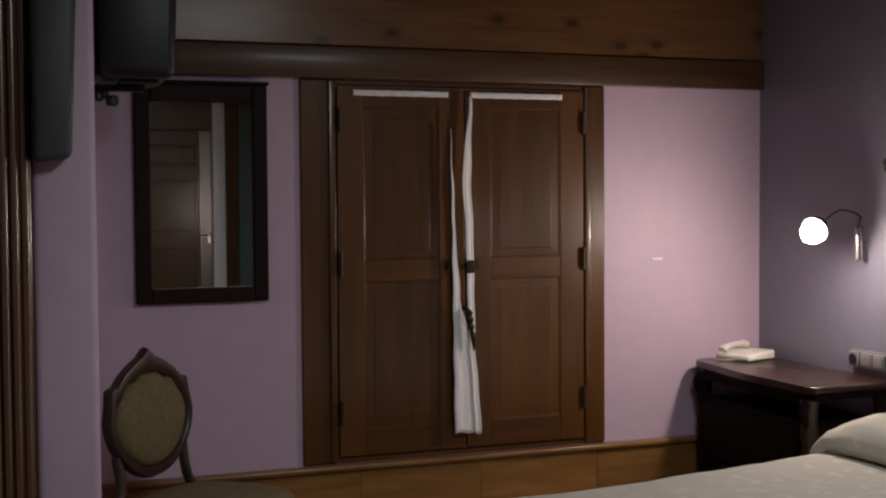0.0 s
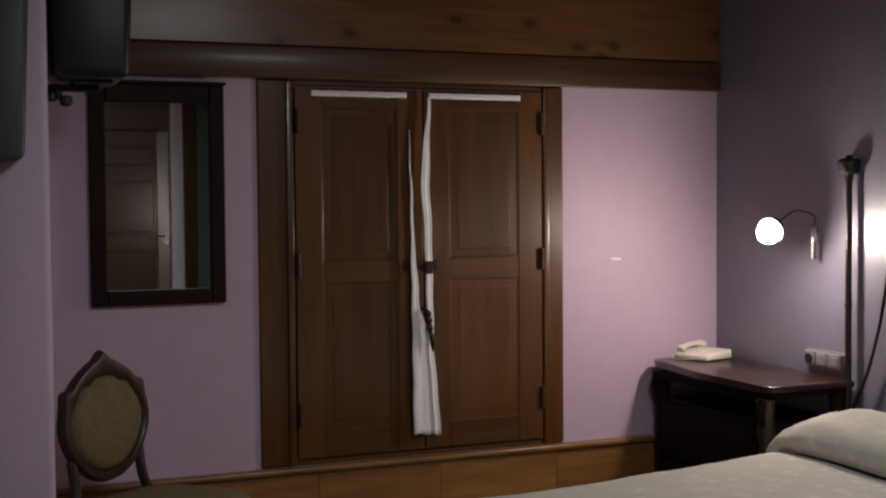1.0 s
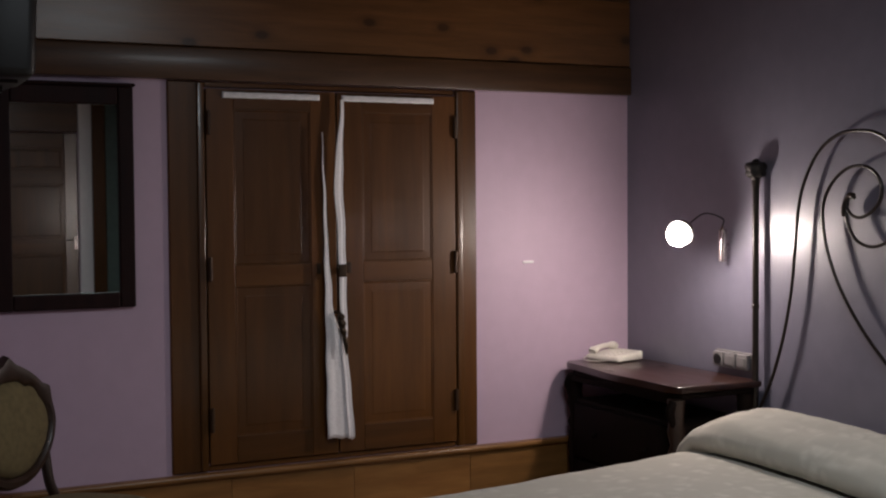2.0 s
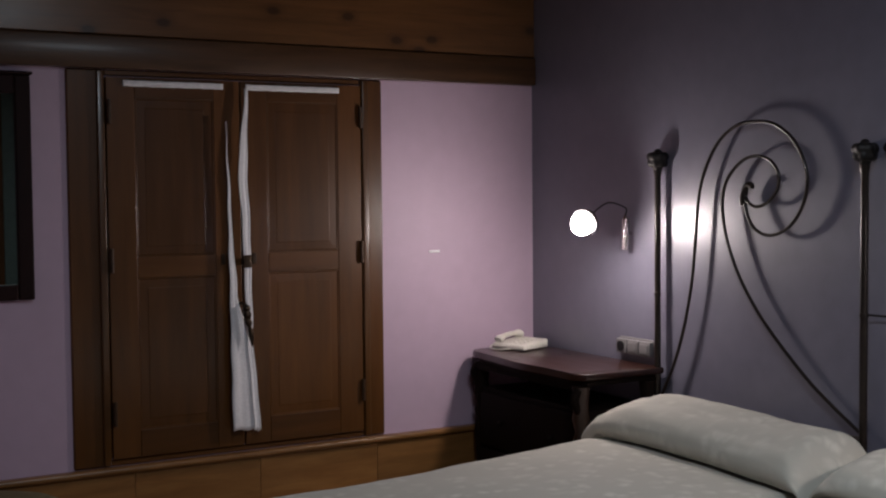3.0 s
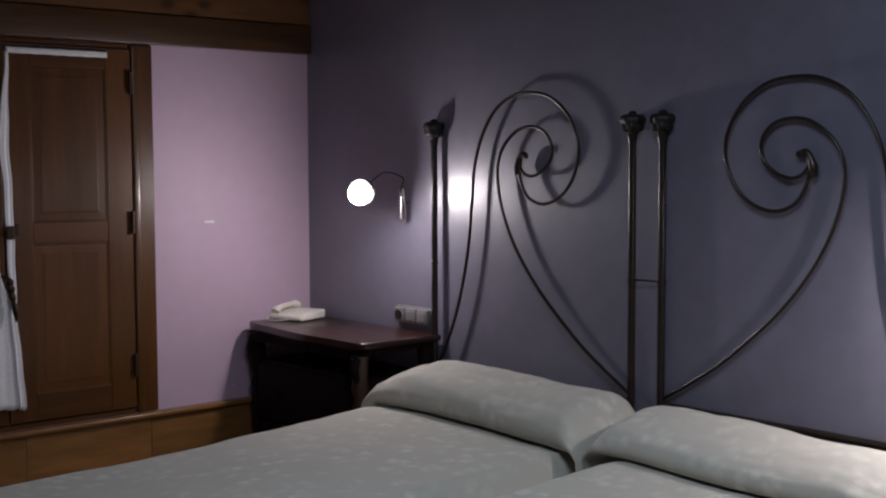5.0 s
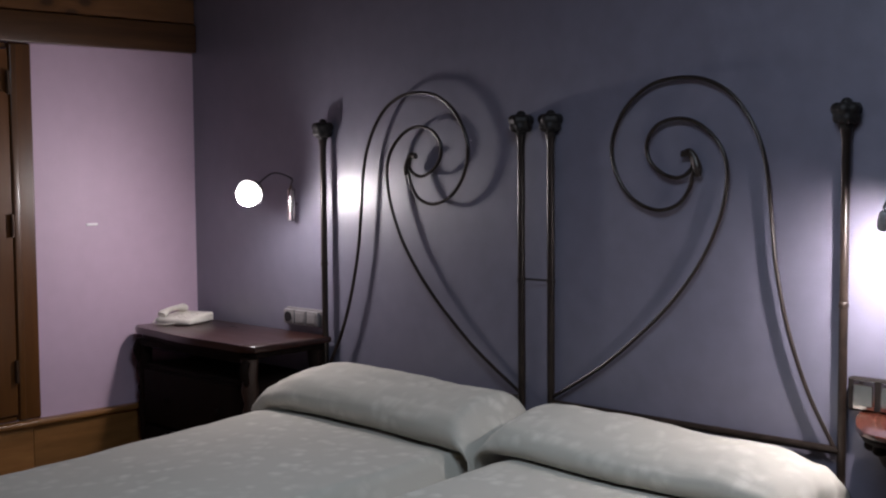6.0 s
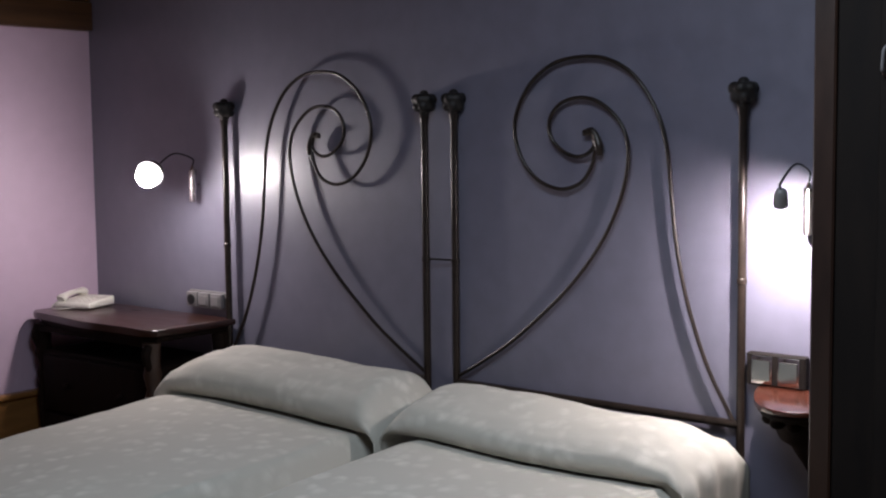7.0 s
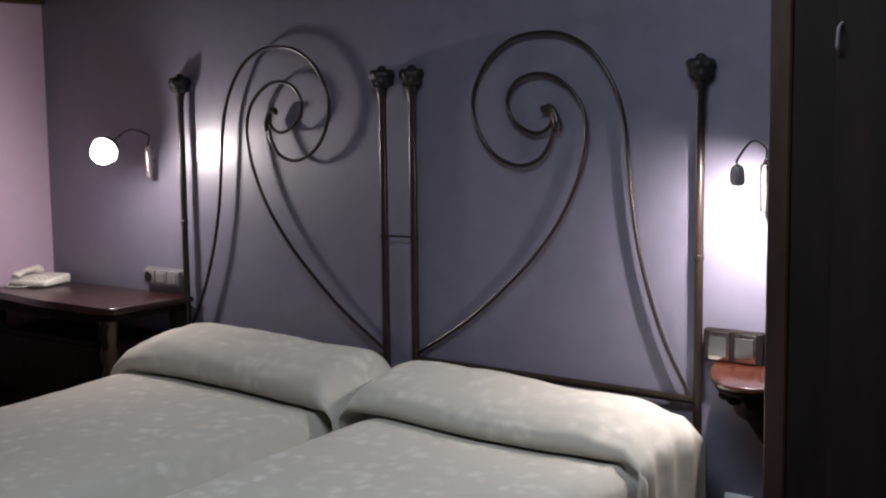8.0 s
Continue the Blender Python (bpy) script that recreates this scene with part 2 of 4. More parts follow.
def tube(bm, pts, radius, sides=8):
    """A round bar along pts; radius: a number or one for each point."""
    pts = [Vector(p) for p in pts]
    rings, side = [], None
    for i, p in enumerate(pts):
        d = (pts[min(i + 1, len(pts) - 1)] - pts[max(i - 1, 0)]).normalized()
        if side is None:
            side = d.orthogonal().normalized()
        side = (side - d * side.dot(d)).normalized()
        up = d.cross(side)
        r = radius[i] if isinstance(radius, (list, tuple)) else radius
        rings.append([bm.verts.new(p + r * (math.cos(a) * side + math.sin(a) * up)) for a in [2 * math.pi * k / sides for k in range(sides)]])
    for a, b in zip(rings, rings[1:]):
        for k in range(sides):
            bm.faces.new((a[k], a[(k + 1) % sides], b[(k + 1) % sides], b[k]))
    bm.faces.new(rings[0])
    bm.faces.new(rings[-1])
    return bm


def lathe(bm, profile, centre=(0, 0, 0), sides=16):
    """A turned form: profile of (radius, height), round the upright through centre."""
    c = Vector(centre)
    rings = [[bm.verts.new(c + Vector((r * math.cos(2 * math.pi * k / sides), r * math.sin(2 * math.pi * k / sides), z))) for k in range(sides)] for r, z in profile]
    for a, b in zip(rings, rings[1:]):
        for k in range(sides):
            bm.faces.new((a[k], a[(k + 1) % sides], b[(k + 1) % sides], b[k]))
    bm.faces.new(rings[0])
    bm.faces.new(rings[-1])
    return bm


def slab(bm, outline, z0, z1, edge=0.0):
    """An upright prism over an outline of (x, y)."""
    lo = [bm.verts.new((x, y, z0)) for x, y in outline]
    hi = [bm.verts.new((x, y, z1)) for x, y in outline]
    n = len(outline)
    bm.faces.new(lo)
    top = bm.faces.new(hi)
    for k in range(n):
        bm.faces.new((lo[k], lo[(k + 1) % n], hi[(k + 1) % n], hi[k]))
    if edge:
        bmesh.ops.bevel(bm, geom=[e for e in bm.edges if abs(e.verts[0].co.z - e.verts[1].co.z) < 1e-6], offset=edge, segments=3, affect="EDGES", profile=0.5)
    return bm


def sheet(bm, nu, nv, place):
    """A grid of nu by nv cells, each corner at place(u, v), u and v from 0 to 1."""
    g = [[bm.verts.new(place(i / nu, j / nv)) for j in range(nv + 1)] for i in range(nu + 1)]
    for i in range(nu):
        for j in range(nv):
            bm.faces.new((g[i][j], g[i + 1][j], g[i + 1][j + 1], g[i][j + 1]))
    return bm

# ---- the room's shell ----
EAST, NORTH, SOUTH, WEST, TOP = 3.0, 3.5, -3.5, -1.7, 2.55
I4 = Matrix.Identity(4)


def setting(ob, label, category):
    return tagged(ob, label, category, "", "structure")


setting(block("floor", (WEST - 0.2, SOUTH - 0.2, -0.15), (EAST + 0.2, NORTH + 0.2, 0.0), M_FLOOR, bevel=0), "brown varnished wooden floor under the beds", "floor")
RX0, RX1, RY0, RY1 = 0.83, 1.67, -0.42, 0.82      # opening for the added, unseen roof window
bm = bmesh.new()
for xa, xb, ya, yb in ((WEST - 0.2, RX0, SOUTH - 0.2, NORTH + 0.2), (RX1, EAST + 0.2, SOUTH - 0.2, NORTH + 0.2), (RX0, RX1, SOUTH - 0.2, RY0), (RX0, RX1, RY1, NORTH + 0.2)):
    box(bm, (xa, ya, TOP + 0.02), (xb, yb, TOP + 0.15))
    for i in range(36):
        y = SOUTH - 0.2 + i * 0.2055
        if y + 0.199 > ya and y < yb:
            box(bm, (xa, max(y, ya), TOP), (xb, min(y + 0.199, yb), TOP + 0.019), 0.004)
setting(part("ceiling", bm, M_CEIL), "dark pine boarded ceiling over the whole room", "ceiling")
setting(block("wall_east", (EAST, SOUTH - 0.2, 0), (EAST + 0.2, NORTH + 0.2, TOP), M_PURPLE, bevel=0), "dark purple satin-painted wall behind the beds", "wall")
bm = bmesh.new()
WL, WR, WB, WT = 0.992, 2.256, 0.425, 1.872     # the window's casing, outside
box(bm, (WEST - 0.2, NORTH, 0), (WL + 0.05, NORTH + 0.25, TOP))
box(bm, (WR - 0.05, NORTH, 0), (EAST, NORTH + 0.25, TOP))
box(bm, (WL + 0.05, NORTH, 0), (WR - 0.05, NORTH + 0.25, WB + 0.03))
box(bm, (WL + 0.05, NORTH, WT - 0.03), (WR - 0.05, NORTH + 0.25, TOP))
setting(part("wall_north", bm, M_LILAC), "lilac painted wall round the shuttered window", "wall")
setting(block("wall_west", (WEST - 0.2, SOUTH, 0), (WEST, 2.6, TOP), M_LILAC, bevel=0), "plain lilac painted wall", "wall")
bm = bmesh.new()
DL, DR, DT = 1.02, 1.865, 2.06                  # the panelled door behind the camera
box(bm, (WEST - 0.2, SOUTH - 0.2, 0), (DL, SOUTH, TOP))
box(bm, (DR, SOUTH - 0.2, 0), (EAST, SOUTH, TOP))
box(bm, (DL, SOUTH - 0.2, DT), (DR, SOUTH, TOP))
setting(part("wall_south", bm, M_LILAC), "lilac painted wall with a panelled door", "wall")
PIER_L, PIER_R, PIER_Y = 0.013, 0.188, 2.6
bm = box(bmesh.new(), (PIER_L, PIER_Y, 0), (PIER_R, NORTH, TOP), 0.022, 4)
setting(smooth(part("wall_pier", bm, M_LILAC)), "narrow lilac painted pier with a rounded corner", "wall")
setting(block("wall_northwest", (WEST - 0.2, PIER_Y, 0), (-1.22, PIER_Y + 0.15, TOP), M_LILAC, bevel=0), "plain lilac painted wall beside the door", "wall")
setting(block("wall_lintel", (-1.22, PIER_Y, 2.16), (PIER_L - 0.004, PIER_Y + 0.15, TOP), M_LILAC, bevel=0), "lilac painted wall over the door casing", "wall")

# roof window assumed out of view, only to hold the fill lamp
win2 = thing("added_roof_window", I4, "pale wooden roof window frame added unseen around the fill lamp", "window", kind="structure")
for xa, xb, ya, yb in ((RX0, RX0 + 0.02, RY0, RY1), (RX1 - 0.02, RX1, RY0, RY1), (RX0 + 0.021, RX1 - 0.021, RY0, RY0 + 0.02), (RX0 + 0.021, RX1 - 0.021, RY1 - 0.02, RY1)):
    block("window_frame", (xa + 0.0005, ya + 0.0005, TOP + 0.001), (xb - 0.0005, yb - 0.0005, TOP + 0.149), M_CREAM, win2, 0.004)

# wooden upper wall over the window: a beam and three wide boards
clad = thing("cladding", I4, "dark varnished pine boards over a beam, above the lilac wall", "wall cladding", kind="structure")
smooth(block("beam", (PIER_R + 0.001, NORTH - 0.036, WT + 0.002), (EAST - 0.001, NORTH - 0.001, 1.992), M_BEAM, clad, 0.007, "dark brown moulded beam", 2))
for k, (za, zb) in enumerate(((1.995, 2.275), (2.278, TOP - 0.002))):
    block("board", (PIER_R + 0.001, NORTH - 0.026, za), (EAST - 0.001, NORTH - 0.001, zb), M_PINE, clad, 0.004)

# honey-coloured boarding under the window
wains = thing("wainscot", I4, "honey-coloured wooden boarding with a rounded top rail", "wainscot", kind="structure")
x = PIER_R + 0.001
for wdt in (0.50, 0.52, 0.49, 0.51, 0.47, EAST - 0.002 - PIER_R - 2.49):
    block("panel", (x, NORTH - 0.03, 0.002), (x + wdt - 0.0012, NORTH - 0.001, 0.400), M_LEDGE, wains, 0.0015)
    x += wdt
smooth(block("top_rail", (PIER_R + 0.001, NORTH - 0.048, 0.4005), (EAST - 0.001, NORTH - 0.001, 0.424), M_LEDGE, wains, 0.009, "pale rounded wooden rail", 3))

# ---- the shuttered window ----
win = thing("window_1", I4, "closed walnut-stained double window with panelled shutters", "window", kind="structure")
F, CF = NORTH - 0.03, NORTH - 0.010
block("casing", (WL, CF, WB), (1.128, NORTH + 0.06, WT), M_DOOR, win, 0.006)
block("casing", (2.158, CF, WB), (WR, NORTH + 0.06, WT), M_DOOR, win, 0.006)
block("casing", (1.129, CF + 0.003, WT - 0.022), (2.157, NORTH + 0.06, WT), M_DOORX, win, 0.004)
block("casing", (1.129, CF + 0.003, WB), (2.157, NORTH + 0.06, WB + 0.022), M_DOORX, win, 0.004)
for xa in (1.098, 2.160):
    smooth(block("bead", (xa, CF - 0.014, WB + 0.004), (xa + 0.028, CF - 0.0005, WT - 0.004), M_BEAD, win, 0.011, "", 4))
block("blind_back", (WL + 0.02, NORTH + 0.062, WB + 0.02), (WR - 0.02, NORTH + 0.09, WT - 0.02), M_EBONY, win, 0)
for xa, xb, hinge in ((1.131, 1.641, 1.139), (1.645, 2.155, 2.148)):
    leaf = block("shutter", (xa, NORTH + 0.012, WB + 0.025), (xb, NORTH + 0.045, WT - 0.025), M_DOOR, win, 0.002)
    za, zb, s = WB + 0.026, WT - 0.026, 0.105
    for a, b in ((xa + 0.001, xa + s), (xb - s, xb - 0.001)):
        block("stile", (a, F + 0.010, za), (b, NORTH + 0.0115, zb), M_DOOR, leaf, 0.0025, "", 2)
    for a, b in ((za, za + 0.10), (1.112, 1.19), (zb - 0.075, zb)):
        block("rail", (xa + s + 0.0003, F + 0.0105, a), (xb - s - 0.0003, NORTH + 0.0115, b), M_DOORX, leaf, 0.0020, "", 2)
    for a, b in ((za + 0.1004, 1.1116), (1.1904, zb - 0.0754)):
        # a raised field inside a sloping border, with a thin bead against the rails
        bm = box(bmesh.new(), (xa + s + 0.0004, NORTH - 0.0175, a), (xb - s - 0.0004, NORTH + 0.0115, b))
        fr = min(bm.faces, key=lambda f: f.calc_center_median().y)
        for wide, back in ((0.006, 0.0), (0.004, 0.0028), (0.040, -0.0008), (0.005, -0.0012)):
            bmesh.ops.inset_region(bm, faces=[fr], thickness=wide, depth=0.0)
            bmesh.ops.translate(bm, verts=fr.verts, vec=(0, back, 0))
        part("panel", bm, M_DOOR, leaf)
    for z in (0.62, 1.18, 1.72):
        bm = lathe(bmesh.new(), [(0.004, -0.045), (0.0075, -0.043), (0.0075, 0.043), (0.004, 0.045)], (hinge, F - 0.002, z), 10)
        smooth(part("hinge", bm, M_HINGE, leaf, "dull brown hinge"))
# handle plate over the curtain, a cast drop pull below it, key plates beside them
bm = box(bmesh.new(), (1.630, F - 0.042, 1.137), (1.661, F - 0.034, 1.186), 0.004, 2)
box(bm, (1.640, F - 0.035, 1.150), (1.650, F + 0.0098, 1.172))
plate = part("handle_plate", bm, M_BRONZE, win, "dark bronze plate")
bm = tube(bmesh.new(), glide([(1.630, F + 0.0095, 1.000), (1.630, F - 0.045, 0.998), (1.632, F - 0.052, 0.980), (1.636, F - 0.052, 0.950), (1.643, F - 0.052, 0.915), (1.650, F - 0.052, 0.88), (1.652, F - 0.052, 0.838)], 5),
          [0.006] * 7 + [0.011, 0.015, 0.016, 0.015, 0.011, 0.013, 0.0165, 0.016, 0.013, 0.0095, 0.012, 0.014, 0.012, 0.008, 0.0085, 0.010, 0.0105, 0.0105, 0.010, 0.009, 0.008, 0.006, 0.004, 0.003], 10)
smooth(part("drop_pull", bm, M_BRONZE, win, "dark bronze cast drop pull"))
for xk in (1.565, 1.690):
    bm = box(bmesh.new(), (xk - 0.008, F + 0.004, 1.15), (xk + 0.008, F + 0.0098, 1.19), 0.002)
    part("key_plate", bm, M_BRONZE, win)


def curtain(name, x_left, x_right, header, label):
    """A gathered strip of voile: its two edges as smooth lines of (height, x), and a header tape on the leaf's top rail."""
    def edge(line, z):
        for (za, xa), (zb, xb) in zip(line, line[1:]):
            if z >= zb:
                k = (z - zb) / (za - zb)
                k = k * k * (3 - 2 * k)
                return xb + (xa - xb) * k
        return line[-1][1]
    top, low = x_left[0][0], x_left[-1][0]

    def place(u, v):
        z = top + (low - top) * u
        a, b = edge(x_left, z), edge(x_right, z)
        y = F - 0.022 - 0.004 * math.sin(v * 5.0 + 1.5 * u) - 0.0015 * math.sin(v * 13 + 6 * u) - 0.006 * u
        return (a + (b - a) * v + 0.0015 * math.sin(u * 40), y, z + 0.004 * math.sin(v * 7) * u)
    c = thing(name, I4, label, "curtain", "voile curtains")
    ob = smooth(part("cloth", sheet(bmesh.new(), 60, 10, place), M_CLOTH, c), 80)
    s = ob.modifiers.new("thickness", "SOLIDIFY")
    s.thickness, s.offset = 0.003, 0.0
    xa, xb = header

    def tape(u, v):
        return (xa + (xb - xa) * u, F + 0.004 - 0.0012 * math.sin(u * 60) * math.sin(v * 3.1), 1.812 + 0.022 * v + 0.0005 * math.sin(u * 37 + v))
    ob = smooth(part("header_tape", sheet(bmesh.new(), 70, 3, tape), M_CLOTH, c), 80)
    s = ob.modifiers.new("thickness", "SOLIDIFY")
    s.thickness, s.offset = 0.005, 0.0
    return c


curtain("curtain", [(1.69, 1.572), (1.32, 1.575), (0.90, 1.577), (0.515, 1.579)], [(1.69, 1.574), (1.32, 1.589), (1.05, 1.606), (0.86, 1.648), (0.515, 1.668)], (1.193, 1.573), "narrow white voile curtain hanging on the window leaf")
curtain("curtain", [(1.815, 1.648), (1.50, 1.618), (1.25, 1.632), (0.90, 1.640), (0.508, 1.662)], [(1.815, 1.662), (1.50, 1.656), (1.25, 1.664), (0.90, 1.667), (0.508, 1.690)], (1.664, 2.056), "white voile curtain drawn beside the window's meeting stile")

# ---- mirror ----
mir = thing("wall_mirror", I4, "tall mirror in a flat black-brown wooden frame on the lilac wall", "mirror")
ML, MR, MB, MT, MW = 0.390, 0.866, 1.054, 1.840, 0.055
Y0, Y1 = NORTH - 0.032, NORTH - 0.002
block("frame_side", (ML, Y0, MB), (ML + MW, Y1, MT), M_FRAME, mir, 0.006, "", 2)
block("frame_side", (MR - MW, Y0, MB), (MR, Y1, MT), M_FRAME, mir, 0.006, "", 2)
block("frame_top", (ML + MW + 0.0005, Y0, MT - MW - 0.01), (MR - MW - 0.0005, Y1, MT), M_FRAME, mir, 0.006, "", 2)
block("frame_bottom", (ML + MW + 0.0005, Y0, MB), (MR - MW - 0.0005, Y1, MB + MW), M_FRAME, mir, 0.006, "", 2)
block("frame_cornice", (ML - 0.008, Y0 - 0.008, MT + 0.0005), (MR + 0.008, Y1, MT + 0.012), M_FRAME, mir, 0.004)
block("glass", (ML + MW - 0.004, Y0 + 0.014, MB + MW - 0.004), (MR - MW + 0.004, Y0 + 0.018, MT - MW - 0.006), M_MIRROR, mir, 0)

# ---- door casing beside the pier, and the panelled door behind ----
door = thing("door_1", I4, "brown varnished door in a fluted wooden casing", "door", kind="structure")
block("casing_board", (-0.20, PIER_Y - 0.022, 0.0), (0.011, PIER_Y + 0.10, 2.16), M_DOOR, door, 0.004)
for xm, rm, ym in ((-0.006, 0.012, 0.020), (-0.034, 0.012, 0.026), (-0.062, 0.012, 0.032), (-0.096, 0.018, 0.036), (-0.145, 0.022, 0.036)):
    bm = lathe(bmesh.new(), [(rm, 0.0), (rm, 2.155)], (xm, PIER_Y - ym, 0.0), 24)
    smooth(part("casing_moulding", bm, M_GLOSS, door), 60)
block("leaf", (-1.05, PIER_Y + 0.02, 0.005), (-0.202, PIER_Y + 0.06, 2.13), M_DOOR, door, 0.004)
for a, b in ((0.15, 0.95), (1.10, 2.0)):
    block("panel", (-0.92, PIER_Y + 0.008, a), (-0.33, PIER_Y + 0.0195, b), M_DOOR, door, 0.008)
block("casing_side", (-1.22, PIER_Y - 0.03, 0.0), (-1.051, PIER_Y + 0.10, 2.16), M_DOOR, door, 0.01)
block("casing_head", (-1.05, PIER_Y - 0.026, 2.131), (-0.201, PIER_Y + 0.10, 2.16), M_DOORX, door, 0.006)

back = thing("door_2", I4, "brown panelled wooden door with a bright metal handle", "door", kind="structure")
leaf = block("leaf", (DL + 0.004, SOUTH - 0.06, 0.006), (DR - 0.004, SOUTH - 0.02, DT - 0.004), M_DOOR, back, 0.003)
for a, b in ((DL + 0.005, DL + 0.12), (DR - 0.12, DR - 0.005)):
    block("stile", (a, SOUTH - 0.0195, 0.008), (b, SOUTH - 0.002, DT - 0.006), M_GLOSS, leaf, 0.005)
for a, b in ((0.008, 0.18), (0.98, 1.12), (1.60, 1.73), (1.92, DT - 0.006)):
    block("rail", (DL + 0.121, SOUTH - 0.0195, a), (DR - 0.121, SOUTH - 0.003, b), M_DOORX, leaf, 0.005)
for a, b in ((0.20, 0.96), (1.14, 1.58), (1.75, 1.90)):
    block("panel", (DL + 0.15, SOUTH - 0.0195, a), (DR - 0.15, SOUTH - 0.006, b), M_DOOR, leaf, 0.008)
bm = tube(bmesh.new(), [(DR - 0.028, SOUTH - 0.002, 1.10), (DR - 0.028, SOUTH + 0.05, 1.10), (DR - 0.038, SOUTH + 0.055, 1.10), (DR - 0.12, SOUTH + 0.055, 1.10)], 0.007, 8)
smooth(part("door_handle", bm, M_CHROME, back, "shiny metal lever"))
block("key_plate", (DR - 0.042, SOUTH - 0.0018, 1.02), (DR - 0.014, SOUTH + 0.003, 1.13), M_CHROME, back, 0.001)
setting(block("trim", (1.987, SOUTH + 0.001, 0), (2.105, SOUTH + 0.03, TOP - 0.002), M_DOOR, None, 0.008), "brown wooden upright trim on the lilac wall", "trim")
setting(block("trim", (2.107, SOUTH + 0.001, 0), (2.60, SOUTH + 0.02, TOP - 0.002), M_TEAL, None, 0.004), "dull green painted panel beside the trim", "trim")
setting(block("trim", (DR + 0.004, SOUTH + 0.001, 0), (1.985, SOUTH + 0.022, TOP - 0.002), M_PLATE, None, 0.006), "white painted upright strip beside the panelled door", "trim")
setting(block("trim", (DL - 0.12, SOUTH + 0.001, DT + 0.002), (DR, SOUTH + 0.025, TOP - 0.002), M_DOORX, None, 0.006), "brown wooden panel over the door", "trim")

# ---- the set on its bracket, and the grey box on the pier ----
tv = thing("television", I4, "black television set high on a wall bracket", "television")
TX, TY = 0.325, 2.86
bm = box(bmesh.new(), (TX - 0.115, TY - 0.16, 1.785), (TX + 0.118, TY + 0.20, 2.20), 0.03, 3)
for v in bm.verts:
    if v.co.z < 1.82:
        v.co.x = TX + (v.co.x - TX) * (0.88 if v.co.x > TX else 0.94)
smooth(part("housing", bm, M_BLACK, tv))
smooth(block("back_cover", (TX - 0.085, TY + 0.1985, 1.82), (TX + 0.090, TY + 0.235, 2.16), M_BLACK, tv, 0.015, "", 2))
block("foot", (TX - 0.05, TY - 0.10, 1.7748), (TX + 0.06, TY + 0.12, 1.7895), M_BLACK, tv, 0.002)
arm = thing("wall_bracket", I4, "black metal bracket under the television, on the pier", "bracket")
block("arm", (PIER_R + 0.0005, TY - 0.02, 1.755), (TX + 0.03, TY + 0.02, 1.7745), M_BLACK, arm, 0.004)
block("wall_plate_or_glint", (PIER_R + 0.0005, TY - 0.05, 1.776), (PIER_R + 0.012, TY + 0.05, 1.96), M_BLACK, arm, 0.003)
for xk, zk, rk in ((0.218, 1.742, 0.015), (0.258, 1.728, 0.019), (0.236, 1.748, 0.012)):
    bm = lathe(bmesh.new(), [(rk * 0.6, -0.018), (rk, -0.012), (rk, 0.008), (rk * 0.7, 0.014)], (xk, TY - 0.01, zk), 12)
    smooth(part("knob", bm, M_BLACK, arm))
sp = thing("loudspeaker", I4, "dark grey upright loudspeaker box fixed to the pier", "loudspeaker")
bm = box(bmesh.new(), (0.016, PIER_Y - 0.10, 1.525), (0.118, PIER_Y - 0.001, 2.10), 0.02, 3)
for v in bm.verts:
    if v.co.z < 1.6:
        v.co.z += 0.12 * (v.co.x - 0.016) + 0.004
    v.co.x += 0.020 * max(0, (v.co.z - 1.55) / 0.5) * (1 if v.co.x > 0.06 else 0)
smooth(part("housing", bm, M_GREY, sp))
block("hanger", (0.045, PIER_Y - 0.03, 2.0985), (0.10, PIER_Y - 0.001, 2.112), M_GREY, sp, 0.003)
for zk in (1.62, 2.04):
    bm = lathe(bmesh.new(), [(0.001, -0.0015), (0.0035, -0.001), (0.0035, 0.001), (0.001, 0.0012)], (0, 0, 0), 8)
    bm.transform(Matrix.Translation((0.07, PIER_Y - 0.1005, zk)) @ pose(0, 0, 0, 90, 0, 0))
    part("screw", bm, M_GREY, sp)

# ---- chair ----
CH = pose(0.53, 2.85, 0, 0, 0, 44) @ Matrix.Diagonal((0.98, 0.98, 0.965, 1))      # faces its own -y
chair = thing("side_chair", CH, "carved walnut medallion-back chair with olive-gold upholstery", "chair")


def ring_shape(k, grow=0.0, w=0.175, h=0.155):
    """The back's outline: an oval with a pointed crest and two shoulders."""
    a = 2 * math.pi * k
    x, z = math.sin(a) * (w + grow), math.cos(a) * (h + grow)
    crest = math.exp(-(math.sin(a / 2) / 0.16) ** 2) * (0.012 if grow > 0.02 else -0.012)
    crest += math.exp(-(math.sin(a / 2) / 0.045) ** 2) * (0.022 if grow > 0.02 else 0)
    ear = math.exp(-((abs(math.sin(a)) - 0.86) / 0.055) ** 2) * (1 if math.cos(a) > 0 and grow > 0.02 else 0)
    crest += 0.020 * ear
    x += math.copysign(0.010 * ear, x)
    if grow < 0.02 and math.cos(a) > 0:
        crest -= 0.016 * math.exp(-((abs(math.sin(a)) - 0.42) / 0.13) ** 2) + 0.010 * math.exp(-((abs(math.sin(a)) - 0.80) / 0.10) ** 2)
    return x * (1 - 0.10 * max(0, -math.cos(a))), z * (1 + 0.07 * max(0, math.cos(a))) + crest


